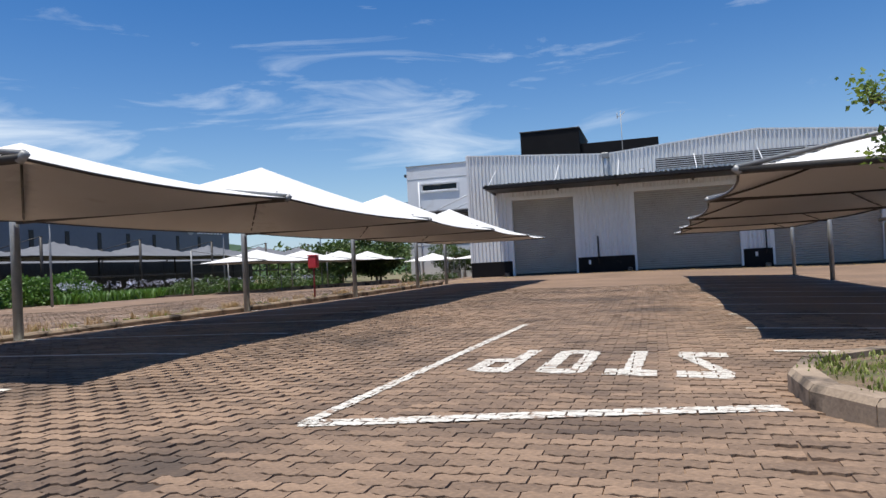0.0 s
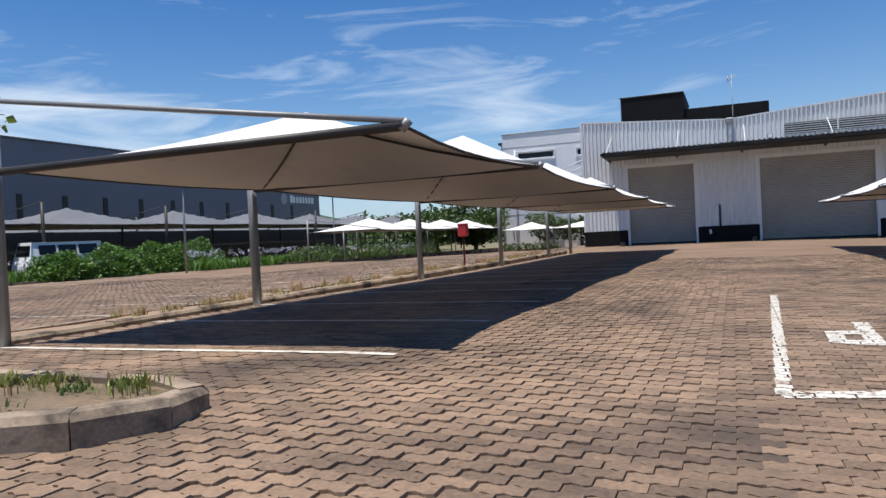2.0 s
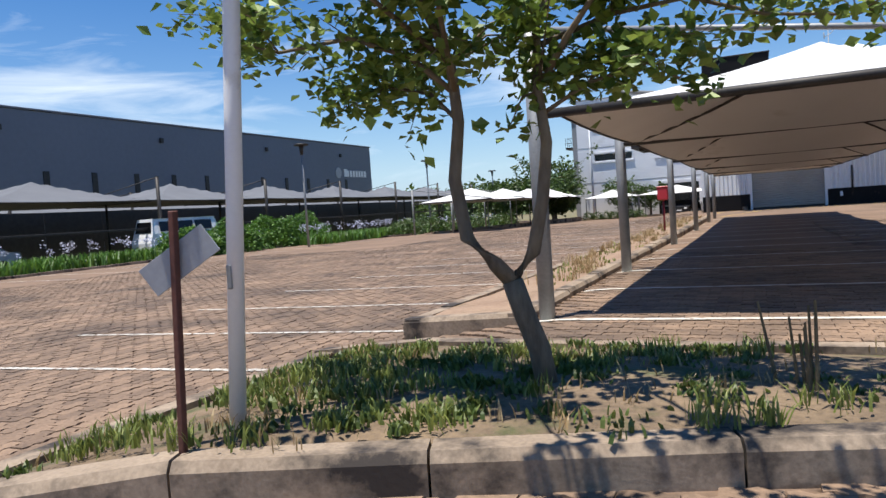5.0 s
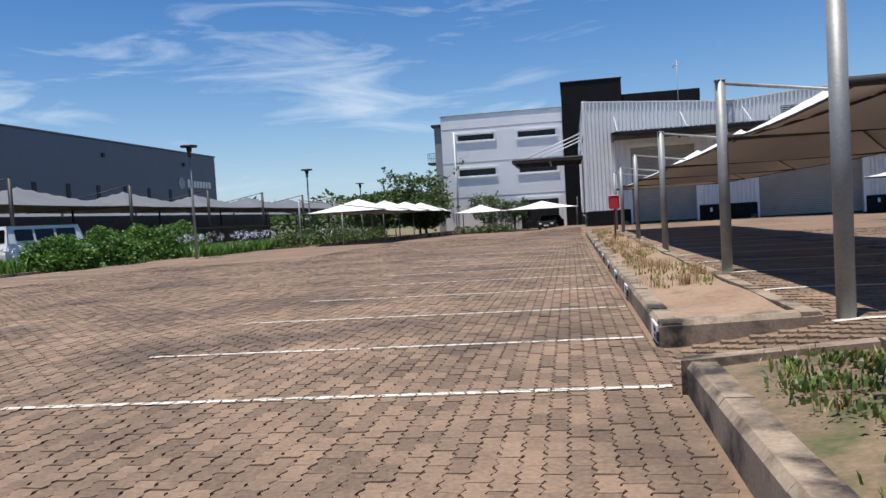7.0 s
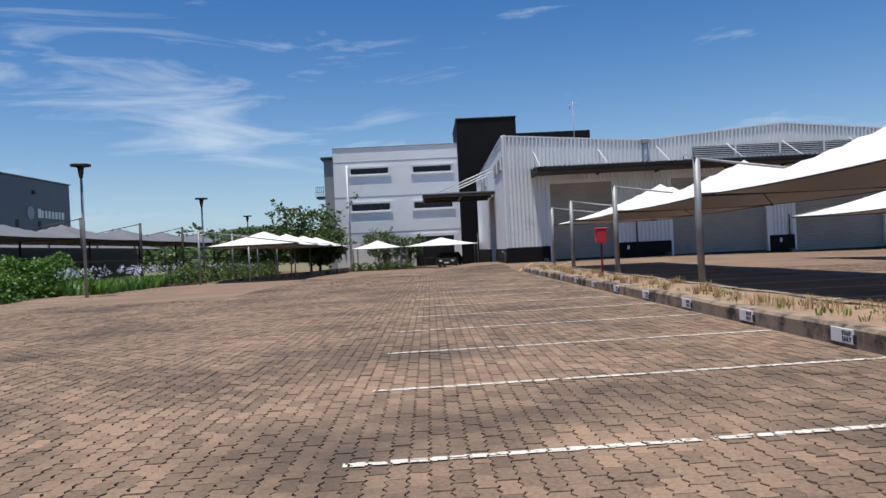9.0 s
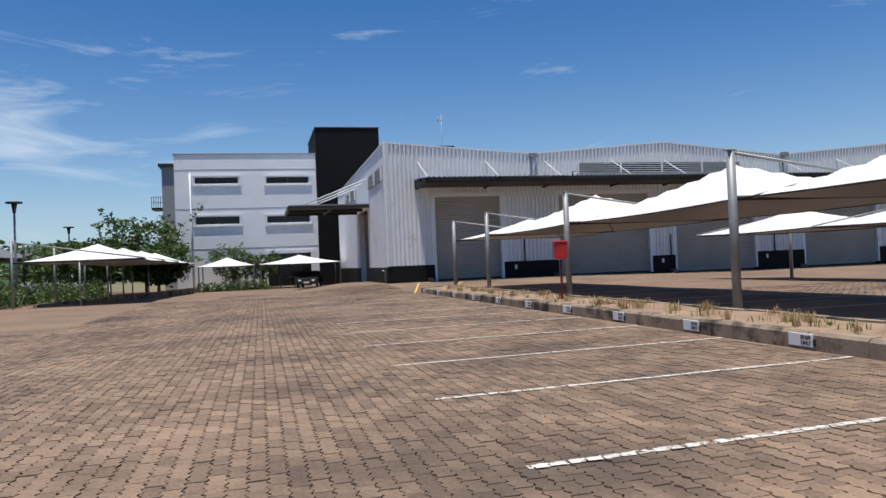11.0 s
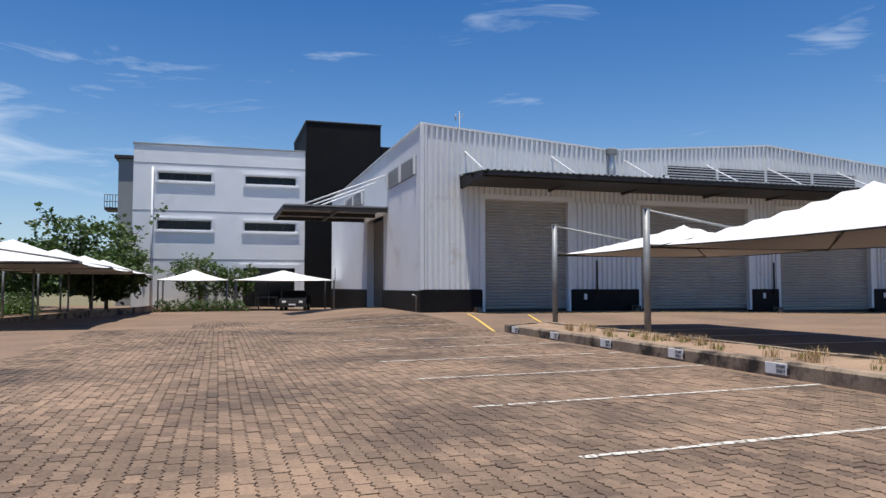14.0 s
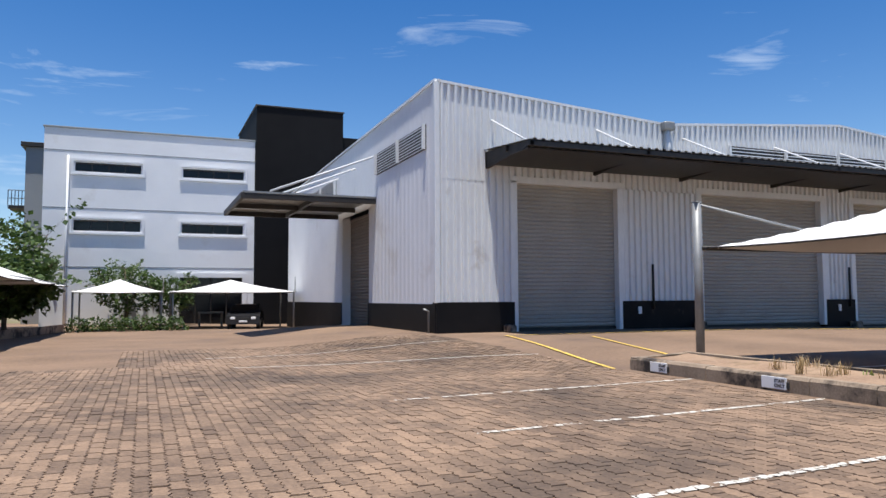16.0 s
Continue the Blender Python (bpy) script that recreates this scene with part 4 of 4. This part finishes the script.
mast = group("roof_antenna", (5.67, 45.0, 5.0), "thin grey antenna mast on the warehouse roof", "antenna")
parts = [tube("mast", [(5.67, 45.0, 4.9), (5.67, 45.0, 10.1)], 0.025, STEEL, mast, 6), tube("arm", [(5.45, 45.0, 9.7), (5.67, 45, 9.75), (5.95, 45.0, 10.0)], 0.02, STEEL, mast, 6), tube("arm", [(5.45, 45.0, 9.6), (5.45, 45.0, 9.95)], 0.03, STEEL, mast, 6)]
for o in parts:
    o.matrix_parent_inverse = Matrix.Translation((-5.67, -45.0, -5.0))


# ---- far building over the fence
far = group("far_warehouse", (-40, 20, -0.3), "long blue-grey warehouse with narrow slit windows", "building")
box("wall", -62, -40.0, -25, 71.0, -0.5, 9.0, BLUE_GREY, far, 0.05)
box("parapet_cap", -62.1, -39.9, -25.1, 71.1, 9.0, 9.12, BLUE_GREY, far, 0.02)
for k in range(24):
    y = -20 + 3.7 * k
    box("slit_window", -40.03, -39.94, y - 0.22, y + 0.22, 3.2, 5.2, DARK_STEEL, far, 0.01)
for k in range(7):
    box("wall_lamp", -39.99, -39.8, -14 + 13 * k, -13.7 + 13 * k, 7.6, 7.95, DARK_STEEL, far, 0.02)
mesh_object("sign_emblem", *tube_data([(-39.99, 63.6, 5.9), (-39.93, 63.6, 5.9)], 0.6, 12), PLATE, far)
for k, wd in enumerate((0.55, 0.35, 0.4, 0.4, 0.4, 0.4, 0.4, 0.45)):
    box("sign_bar", -39.99, -39.93, 64.8 + 0.62 * k, 64.8 + 0.62 * k + wd, 5.5, 6.35 if k == 0 else 6.2, WHITE, far, 0.01)
for o in far.children:
    o.matrix_parent_inverse = Matrix.Translation((40, -20, 0.3))
fence = group("netted_fence", (-26.4, 0, -0.2), "dark netted fence behind the grey carports", "fence", "structure")
for k in range(25):
    box("fence_panel", -26.45, -26.4, -22 + 3.0 * k, -19.03 + 3.0 * k, -0.3, 2.0, DARK_STEEL, fence, 0.01)
box("rail", -19.6, -19.5, -10, 62, 0.95, 1.03, DARK_STEEL, fence)
for o in fence.children:
    o.matrix_parent_inverse = Matrix.Translation((26.4, 0, 0.2))


def hills():
    vs, fs, n = [], [], 90
    for j in range(8):
        for i in range(n):
            a = radians(-75 + 150 * i / (n - 1))
            d = 220 + 35 * j
            h = (5 + 2.4 * j) * (0.7 + 0.6 * noise.noise((a * 6, j * 0.15, 3.0))) + 0.8 * noise.noise((a * 60, j * 2.0, 1.0))
            vs.append((math.sin(a) * d, math.cos(a) * d, h if j else -3))
    for j in range(7):
        fs += [(j * n + i, j * n + i + 1, (j + 1) * n + i + 1, (j + 1) * n + i) for i in range(n - 1)]
    tagged(mesh_object("backdrop", vs, fs, WOODS, smooth=True), "low wooded hills in the distance", "hills", kind="structure")
    rng = np.random.default_rng(5)
    cs = []
    for _ in range(160):
        a, d = radians(rng.uniform(-50, 5)), rng.uniform(95, 150)
        c, r = np.array([math.sin(a) * d, math.cos(a) * d, rng.uniform(0.5, 3.0)]), rng.uniform(1.5, 3.2)
        v = rng.normal(size=(90, 3)); v /= np.linalg.norm(v, axis=1)[:, None]
        cs += (c + v * r * np.array([1, 1, 0.8])).tolist()
    tagged(mesh_object("far_woods", *leaves_data(cs, 0.6, rng), WOODS), "distant dark green treetops", "trees", kind="stuff")


hills()


# ---- lamps, signs and small things
def street_lamp(x, y, h):
    z = gz(x, y)
    e = group("street_lamp", (x, y, z), "slim pale steel lamp post with a flat round head", "street lamp", set_name="lamp posts in the bed")
    for o in (tube("pole", [(x, y, z - 0.1), (x, y, h - 0.35)], [0.05, 0.035], STEEL, e, 10), tube("neck", [(x, y, h - 0.4), (x, y, h - 0.05)], [0.05, 0.10], DARK_STEEL, e, 10), tube("head", [(x, y, h - 0.06), (x, y, h)], 0.28, DARK_STEEL, e, 16)):
        o.matrix_parent_inverse = Matrix.Translation((-x, -y, -z))


street_lamp(-14.2, 18.4, 3.75)
street_lamp(-14.3, 29.9, 3.6)
street_lamp(-16.0, 45.0, 3.6)

x, y = -0.27, -2.9
pole = group("light_pole", (x, y, 0.15), "plain white steel pole rising from the island", "pole")
for o in (tube("shaft", [(x, y, 0.1), (x + 0.09, y, 1.2), (x + 0.38, y, 4.6)], [0.028, 0.028, 0.025], WHITE, pole, 16), box("inspection_cover", x + 0.035, x + 0.055, y - 0.034, y - 0.026, 0.62, 0.70, STEEL, pole, 0.003), tube("lamp_head", [(x + 0.38, y, 4.6), (x + 0.38, y, 4.75)], 0.14, DARK_STEEL, pole, 12)):
    o.matrix_parent_inverse = Matrix.Translation((-x, -y, -0.15))

x, y = -0.235, -3.19
sign = group("road_sign", (x, y, 0.15), "grey sign plate hanging askew on a rusty brown post", "sign")
post = mesh_object("post", [(px + 0.055 * (pz - 0.1), py, pz) for px, py, pz in box_data(x - 0.011, x + 0.011, y - 0.011, y + 0.011, 0.1, 0.88, 0.003)[0]], box_data(x - 0.011, x + 0.011, y - 0.011, y + 0.011, 0.1, 0.88, 0.003)[1], RUST, sign)
pl = mesh_object("plate", *box_data(-0.115, 0.115, -0.003, 0.003, -0.047, 0.047, 0.001), PLATE, sign)
pl.matrix_basis = pose(x + 0.035, y + 0.018, 0.735, 0, -33, 23)
for o in (post, pl):
    o.matrix_parent_inverse = Matrix.Translation((-x, -y, -0.15))

x, y = -0.60, 12.45
hose = group("fire_hose_cabinet", (x, y, 0.0), "red fire hose cabinet on a red post in the strip", "fire cabinet")
for o in (tube("post", [(x, y, -0.05), (x, y, 0.75)], 0.022, DARK_RED, hose, 10), box("cabinet", x - 0.12, x + 0.12, y - 0.08, y + 0.08, 0.76, 1.06, RED, hose, 0.03), box("lid", x - 0.13, x + 0.13, y - 0.09, y + 0.09, 1.05, 1.075, RED, hose, 0.01)):
    o.matrix_parent_inverse = Matrix.Translation((-x, -y, 0))

x, y = 11.6, 9.4
kiosk = group("transformer_kiosk", (x, y, -0.2), "grey-green louvred electrical kiosk on the grass", "kiosk")
parts = [box("body", x - 0.7, x + 0.9, y - 0.5, y + 0.6, gz(x, y) - 0.05, 1.0, GREEN_BOX, kiosk, 0.03), box("lid", x - 0.76, x + 0.96, y - 0.56, y + 0.66, 1.0, 1.06, GREEN_BOX, kiosk, 0.02)]
parts += [box("louvre", x - 0.35, x + 0.7, y - 0.53, y - 0.49, 0.25 + 0.09 * k, 0.30 + 0.09 * k, WHITE, kiosk, 0.006) for k in range(7)]
for o in parts:
    o.matrix_parent_inverse = Matrix.Translation((-x, -y, 0.2))


def car(name, place, turn, length, width, height, mat, label, van=False):
    """A car built along x from a side outline swept across its width, with glass, wheels and lamps."""
    z = gz(place[0], place[1])
    e = group(name, (0, 0, 0), label, "van" if van else "car")
    L, W, H = length / 2, width / 2, height
    if van:
        side = [(-L, 0.22), (-L, 0.55), (-L * 0.93, H * 0.62), (-L * 0.86, H), (L * 0.9, H), (L, H * 0.6), (L, 0.22)]
    else:
        side = [(-L, 0.2), (-L, H * 0.52), (-L * 0.86, H * 0.60), (-L * 0.48, H * 0.66), (-L * 0.22, H * 0.98), (L * 0.42, H), (L * 0.75, H * 0.68), (L, H * 0.64), (L, 0.2)]
    vs = []
    for s, inset in ((-1, 0.04), (-1, 0.0), (1, 0.0), (1, 0.04)):
        for px, pz in side:
            taper = 0.14 * max(0, (pz - H * 0.6) / (H * 0.4))
            vs.append((px * (1 - inset * 0.4), s * (W - inset - taper), pz - inset * 0.3 * (pz > H * 0.5)))
    n = len(side)
    fs = [(k * n + i, k * n + (i + 1) % n, (k + 1) * n + (i + 1) % n, (k + 1) * n + i) for k in range(3) for i in range(n)] + [tuple(range(n))[::-1], tuple(range(3 * n, 4 * n))]
    mesh_object("body", vs, fs, mat, e)
    def panel(nm, pts, m):
        mesh_object(nm, pts, [tuple(range(len(pts)))], m, e)
    if van:
        for s in (-1, 1):
            for a, b in ((-0.72, -0.3), (-0.24, 0.22), (0.28, 0.78)):
                panel("side_window", [(a * L, s * (W - 0.02), H * 0.66), (b * L, s * (W - 0.02), H * 0.66), (b * L, s * (W - 0.09), H * 0.92), (a * L, s * (W - 0.09), H * 0.92)], GLASS)
        panel("windscreen", [(-L * 0.935, -W * 0.8, H * 0.64), (-L * 0.935, W * 0.8, H * 0.64), (-L * 0.885, W * 0.72, H * 0.92), (-L * 0.885, -W * 0.72, H * 0.92)], GLASS)
    else:
        panel("windscreen", [(-L * 0.47, -W * 0.84, H * 0.69), (-L * 0.47, W * 0.84, H * 0.69), (-L * 0.255, W * 0.76, H * 0.955), (-L * 0.255, -W * 0.76, H * 0.955)], GLASS)
        for s in (-1, 1):
            panel("side_window", [(-L * 0.36, s * (W - 0.025), H * 0.69), (L * 0.6, s * (W - 0.025), H * 0.69), (L * 0.38, s * (W - 0.115), H * 0.95), (-L * 0.2, s * (W - 0.115), H * 0.95)], GLASS)
        for s in (-1, 1):
            box("headlamp", -L - 0.012, -L + 0.05, s * W * 0.62 - 0.09, s * W * 0.62 + 0.09, H * 0.40, H * 0.49, WHITE, e, 0.01)
        box("number_plate", -L - 0.02, -L - 0.002, -0.16, 0.16, 0.28, 0.35, WHITE, e, 0.003)
        box("grille", -L - 0.014, -L + 0.03, -W * 0.4, W * 0.4, 0.36, 0.46, RUBBER, e, 0.005)
    for px in (-L * 0.62, L * 0.62):
        for s in (-1, 1):
            wheel = new("wheel")
            wheel.parent = e
            wheel.location = (px, s * (W - 0.08), 0.19)
            tube("tyre", [(0, -0.07, 0), (0, 0.07, 0)], 0.19, RUBBER, wheel, 18)
            tube("rim", [(0, -0.078, 0), (0, 0.078, 0)], 0.11, STEEL, wheel, 12)
    e.matrix_basis = pose(place[0], place[1], z, 0, 0, turn)


car("parked_car", (-2.9, 44.6), 78, 2.6, 1.25, 0.98, DARK_PAINT, "black hatchback parked facing out under the shade canopy")
car("minibus", (-19.5, 17.3), 80, 3.2, 1.2, 1.45, WHITE, "white minibus parked under the grey carport", True)
car("parked_car", (-21.8, 10.6), 60, 2.7, 1.2, 0.95, PLATE, "silver car parked behind the planted bed")

x, y = -3.9, 46.6
bench = group("trolley", (x, y, gz(x, y)), "low steel-framed trolley beside the office entrance", "trolley")
parts = [box("deck", x - 0.7, x + 0.3, y - 0.3, y + 0.3, gz(x, y) + 0.55, gz(x, y) + 0.62, STEEL, bench)] + [tube("leg", [(x + a, y + b, gz(x, y) - 0.02), (x + a, y + b, gz(x, y) + 0.58)], 0.025, STEEL, bench, 6) for a in (-0.65, 0.25) for b in (-0.25, 0.25)]
for o in parts:
    o.matrix_parent_inverse = Matrix.Translation((-x, -y, -gz(x, y)))


# ---- road markings
def marking(a, b, width, mat, label, lift=0.005):
    """A painted line broken at the joints of the blocks."""
    a, b = Vector((*a, 0)), Vector((*b, 0))
    d = (b - a).normalized()
    s = Vector((-d.y, d.x, 0)) * width / 2
    n = max(2, round((b - a).length / 0.085))
    vs, fs = [], []
    for k in range(n + 1):
        p = a.lerp(b, k / n)
        for sign in (-1, 1):
            v = p + s * sign * (1 + random.uniform(-0.22, 0.12))
            vs.append((v.x, v.y, gz(v.x, v.y) + lift))
    fs = [(2 * k, 2 * k + 2, 2 * k + 3, 2 * k + 1) for k in range(n)]
    return tagged(mesh_object("parking_line", vs, fs, mat), label, "road marking", "painted bay lines")


def painted(name, test, x0, x1, y0, y1, origin, across, mat, label, set_name="", wear=0.6):
    """Paint lying on the blocks alone, so that the wavy joints stay bare; test says where paint was laid."""
    step = 0.0105
    nx, ny = int((x1 - x0) / step), int((y1 - y0) / step)
    vs, fs = [], []
    for i in range(nx):
        for j in range(ny):
            x, y = x0 + (i + 0.5) * step, y0 + (j + 0.5) * step
            if not test(x, y):
                continue
            u, v = (y - origin[1], x - origin[0]) if across else (x - origin[0], y - origin[1])
            r = round(v / BLOCK[1])
            u = (u - (r % 2) * BLOCK[0] / 2 + BLOCK[0] / 2) % BLOCK[0] - BLOCK[0] / 2
            v = v - r * BLOCK[1] - BLOCK[1] * 0.10 * math.cos(4.4 * math.pi * (u / BLOCK[0] + 0.27))
            if abs(u) > BLOCK[0] / 2 - 0.0045 or abs(v) > BLOCK[1] / 2 - 0.004:
                continue
            if noise.noise((x * 9, y * 9, 4.0)) + 0.6 * noise.noise((x * 40, y * 40, 1.0)) > wear:
                continue
            k = len(vs)
            for a, b in ((-1, -1), (1, -1), (1, 1), (-1, 1)):
                px, py = x + a * step / 2, y + b * step / 2
                vs.append((px, py, gz(px, py) + 0.0055))
            fs.append((k, k + 1, k + 2, k + 3))
    return tagged(mesh_object(name, vs, fs, mat), label, "road marking", set_name)


BLOCK = (0.165, 0.085)


def band(a, b, width):
    """Whether a place lies within the line from a to b."""
    ax, ay = a
    dx, dy = b[0] - ax, b[1] - ay
    n = math.hypot(dx, dy)
    return lambda x, y: 0 <= ((x - ax) * dx + (y - ay) * dy) / n <= n and abs((x - ax) * dy - (y - ay) * dx) / n < width / 2


for y in [-1.15, 0.25] + [1.87 + 1.7 * k for k in range(12)]:
    painted("parking_line", band((-4.65, y - 0.1), (-1.15, y + 0.14), 0.055), -4.7, -1.12, y - 0.2, y + 0.25, (-9.0, -4.6 if y < 8 else 8.0), True, PAINT, "worn white parking bay line on brown paving", "painted bay lines", 0.6 - 0.42 * ease(9.0, 19.0, y))
for k in range(9):
    y = 3.0 + 1.72 * k
    marking((-16.4, y + 4), (-12.9, y + 4), 0.046, PAINT, "worn white parking bay line on brown paving")
for k in range(13):
    y = -0.04 + 1.69 * k
    marking((-0.1, y), (3.55 if k else 3.5, y), 0.075, PAINT, "worn white bay line under the carport")
for k in range(12):
    y = 2.15 + 1.68 * k
    marking((8.05, y), (11.6, y), 0.075, PAINT, "worn white bay line under the carport")
painted("stop_line", band((5.62, -0.40), (7.8, 0.09), 0.14), 5.55, 7.85, -0.55, 0.2, (-1.0, -4.2), False, PAINT, "broad white stop line on brown paving")
painted("lane_line", band((5.64, -0.40), (5.83, 4.7), 0.075), 5.55, 5.95, -0.42, 4.75, (-1.0, -4.2), False, PAINT, "white lane line on brown paving")
marking((-1.25, 22.0), (0.1, 27.6), 0.06, YELLOW, "worn yellow line before the warehouse")
marking((0.0, 22.3), (1.5, 26.6), 0.06, YELLOW, "worn yellow line before the warehouse")
marking((0.1, 27.6), (18.0, 27.4), 0.06, YELLOW, "worn yellow line before the warehouse")
marking((-5.6, 24.3), (-1.2, 24.0), 0.046, PAINT, "worn white parking bay line on brown paving")
marking((-5.8, 26.2), (-1.6, 26.6), 0.046, PAINT, "worn white parking bay line on brown paving")

def stop_letters():
    """Tall narrow block letters from strokes in a unit cell: u runs along the word, t from foot to head."""
    w, h = 0.34, 0.21
    glyphs = {
        "S": [[(0, 1), (0, 1 - h), (1, 1 - h), (1, 1)], [(0, 1 - h), (w, 1 - h), (1, h), (1 - w, h)], [(0, 0), (0, h), (1, h), (1, 0)]],
        "T": [[(0, 1), (0, 1 - h), (1, 1 - h), (1, 1)], [(0.5 - w / 2, 1 - h), (0.5 - w / 2, 0), (0.5 + w / 2, 0), (0.5 + w / 2, 1 - h)]],
        "O": [[(0, 0.06), (w, 0), (w, 1), (0, 0.94)], [(1 - w, 0), (1, 0.06), (1, 0.94), (1 - w, 1)], [(w, 1 - h * 0.8), (1 - w, 1 - h * 0.8), (1 - w, 1), (w, 1)], [(w, 0), (1 - w, 0), (1 - w, h * 0.8), (w, h * 0.8)]],
        "P": [[(0, 0), (w, 0), (w, 1), (0, 1)], [(w, 1 - h * 0.8), (1 - w, 1 - h * 0.8), (1 - w, 1), (w, 1)], [(w, 0.42), (1 - w, 0.42), (1 - w, 0.42 + h * 0.8), (w, 0.42 + h * 0.8)], [(1 - w, 0.42), (1, 0.5), (1, 0.93), (1 - w, 1)]],
    }
    strokes = []
    for letter, middle in zip("STOP", (7.51, 7.08, 6.64, 6.16)):
        for stroke in glyphs[letter]:
            strokes.append([(middle + 0.16 - 0.32 * u + 0.05 * (1 - t), 0.87 + 0.19 * (7.55 - middle + 0.32 * u) + 1.14 * (1 - t)) for u, t in stroke])
    painted("stop_marking", lambda x, y: any(inside(x, y, q) for q in strokes), 5.95, 7.85, 0.7, 2.6, (-1.0, -4.2), False, PAINT, "white painted letters STOP on brown paving")


stop_letters()

# painted bay labels on the kerb of the lower lot
def lettering(text, height):
    """A flat mesh of the words, centred, in the x-y plane."""
    c = bpy.data.curves.new("lettering", "FONT")
    c.body, c.size, c.align_x, c.align_y, c.offset, c.extrude = text, height, "CENTER", "CENTER", 0.0012, 0.0008
    t = new("lettering", c)
    bpy.context.view_layer.update()
    m = bpy.data.meshes.new_from_object(t.evaluated_get(bpy.context.evaluated_depsgraph_get()))
    bpy.data.objects.remove(t)
    m.materials.append(DARK_STEEL)
    return m


WORDS = lettering("STAFF\nONLY", 0.046)
for y in [0.2] + [0.95 + 1.7 * k for k in range(1, 13)]:
    plate = group("kerb_label", (-1.095, y, -0.03), "white painted bay label with dark lettering on the kerb", "label", set_name="bay labels on the kerb")
    words = new("lettering", WORDS)
    words.parent = plate
    words.matrix_basis = pose(-1.1055, y - 0.08, -0.03, 90, 0, -90)
    for o in (box("panel", -1.104, -1.09, y - 0.16, y + 0.14, -0.085, 0.028, WHITE, plate, 0.002), box("end_block", -1.106, -1.09, y - 0.19, y - 0.163, -0.075, -0.01, RUBBER, plate, 0.002), words):
        o.matrix_parent_inverse = Matrix.Translation((1.095, -y, 0.03))


# ---- block paving
def paver_outline(a, b, joint=0.003):
    """A wavy-sided interlocking block a long and b wide."""
    t, x, y = b * 0.14, a / 2 - joint, b / 2 - joint
    top = [(-x, y), (-x * 0.62, y + t), (-x * 0.2, y - t * 0.6), (x * 0.2, y + t), (x * 0.62, y - t * 0.6), (x, y)]
    low = [(px, py - 2 * y) for px, py in top]
    return top[::-1] + low


PA, PB = 0.165, 0.085
OUT = paver_outline(PA, PB)


PX, PY = (5.55, 5.55 + 13.5 * PA), (-2.2, -2.2 + 20 * PB)


def on_paving(x, y):
    if -1.12 < x < -0.1 and -0.05 < y < 21.95:
        return False
    if PX[0] < x < PX[1] and PY[0] < y < PY[1]:
        return False
    if inside(x, y, ISLAND) or inside(x, y, ISLAND_R):
        return False
    return y < WY - 0.1 or x < WX - 0.1


def block(x, y, across):
    z = gz(x, y) + random.uniform(-0.003, 0.003)
    tx, ty = random.uniform(-0.02, 0.02), random.uniform(-0.02, 0.02)
    pts = [(py, px) for px, py in OUT][::-1] if across else OUT
    n = len(pts)
    vs = [(x + px, y + py, z + px * tx + py * ty) for px, py in pts] + [(x + px * 1.02, y + py * 1.02, z - 0.016) for px, py in pts]
    fs = [tuple(range(n))[::-1]] + [(i, (i + 1) % n, n + (i + 1) % n, n + i) for i in range(n)]
    return vs, fs


def paving(name, x0, x1, y0, y1, across, label):
    vs, fs = [], []
    a, b = (PB, PA) if across else (PA, PB)
    r = 0
    y = y0
    while y < y1:
        c = 0
        x = x0
        while x < x1:
            ox, oy = (0, (c % 2) * b / 2) if across else ((r % 2) * a / 2, 0)
            px, py = x + ox, y + oy
            if on_paving(px, py):
                v, f = block(px, py, across)
                k = len(vs)
                vs += v
                fs += [tuple(i + k for i in q) for q in f]
            x += a
            c += 1
        y += b
        r += 1
    ob = mesh_object(name, vs, fs, PAVER, GROUND_SHEET)
    tagged(ob, label, kind="stuff")
    return ob


paving("paving_blocks", -1.0, 9.0, -4.2, 6.0, False, "brown interlocking clay blocks of the upper lot")
paving("paving_blocks", 2.6, 8.4, 6.0, 15.0, False, "brown interlocking clay blocks of the upper lot")
paving("paving_blocks", -13.0, -9.0, 1.0, 14.0, True, "brown interlocking clay blocks of the lower lot")
paving("paving_blocks", -9.0, -1.0, -4.6, 8.0, True, "brown interlocking clay blocks of the lower lot")
paving("paving_blocks", -9.0, -1.2, 8.0, 25.0, True, "brown interlocking clay blocks of the lower lot")
paving("paving_blocks", -7.0, -1.2, 25.0, 28.9, True, "brown interlocking clay blocks of the lower lot")

# the blocks before the stop line, each a piece of its own
shape = bpy.data.meshes.new("paving_block")
bv, bf = [(px, py, 0.0) for px, py in OUT] + [(px * 1.02, py * 1.02, -0.016) for px, py in OUT], [tuple(range(12))[::-1]] + [(i, (i + 1) % 12, 12 + (i + 1) % 12, 12 + i) for i in range(12)]
shape.from_pydata(bv, [], bf)
shape.materials.append(PAVER_OBJ)
for r in range(20):
    for c in range(13):
        px, py = PX[0] + PA * (0.25 + c + 0.5 * (r % 2)), PY[0] + PB * (r + 0.5)
        piece = new("paving_block", shape)
        piece.parent = GROUND_SHEET
        piece.matrix_basis = pose(px, py, gz(px, py) + random.uniform(-0.003, 0.003), random.uniform(-1.2, 1.2), random.uniform(-1.2, 1.2), random.uniform(-0.6, 0.6))
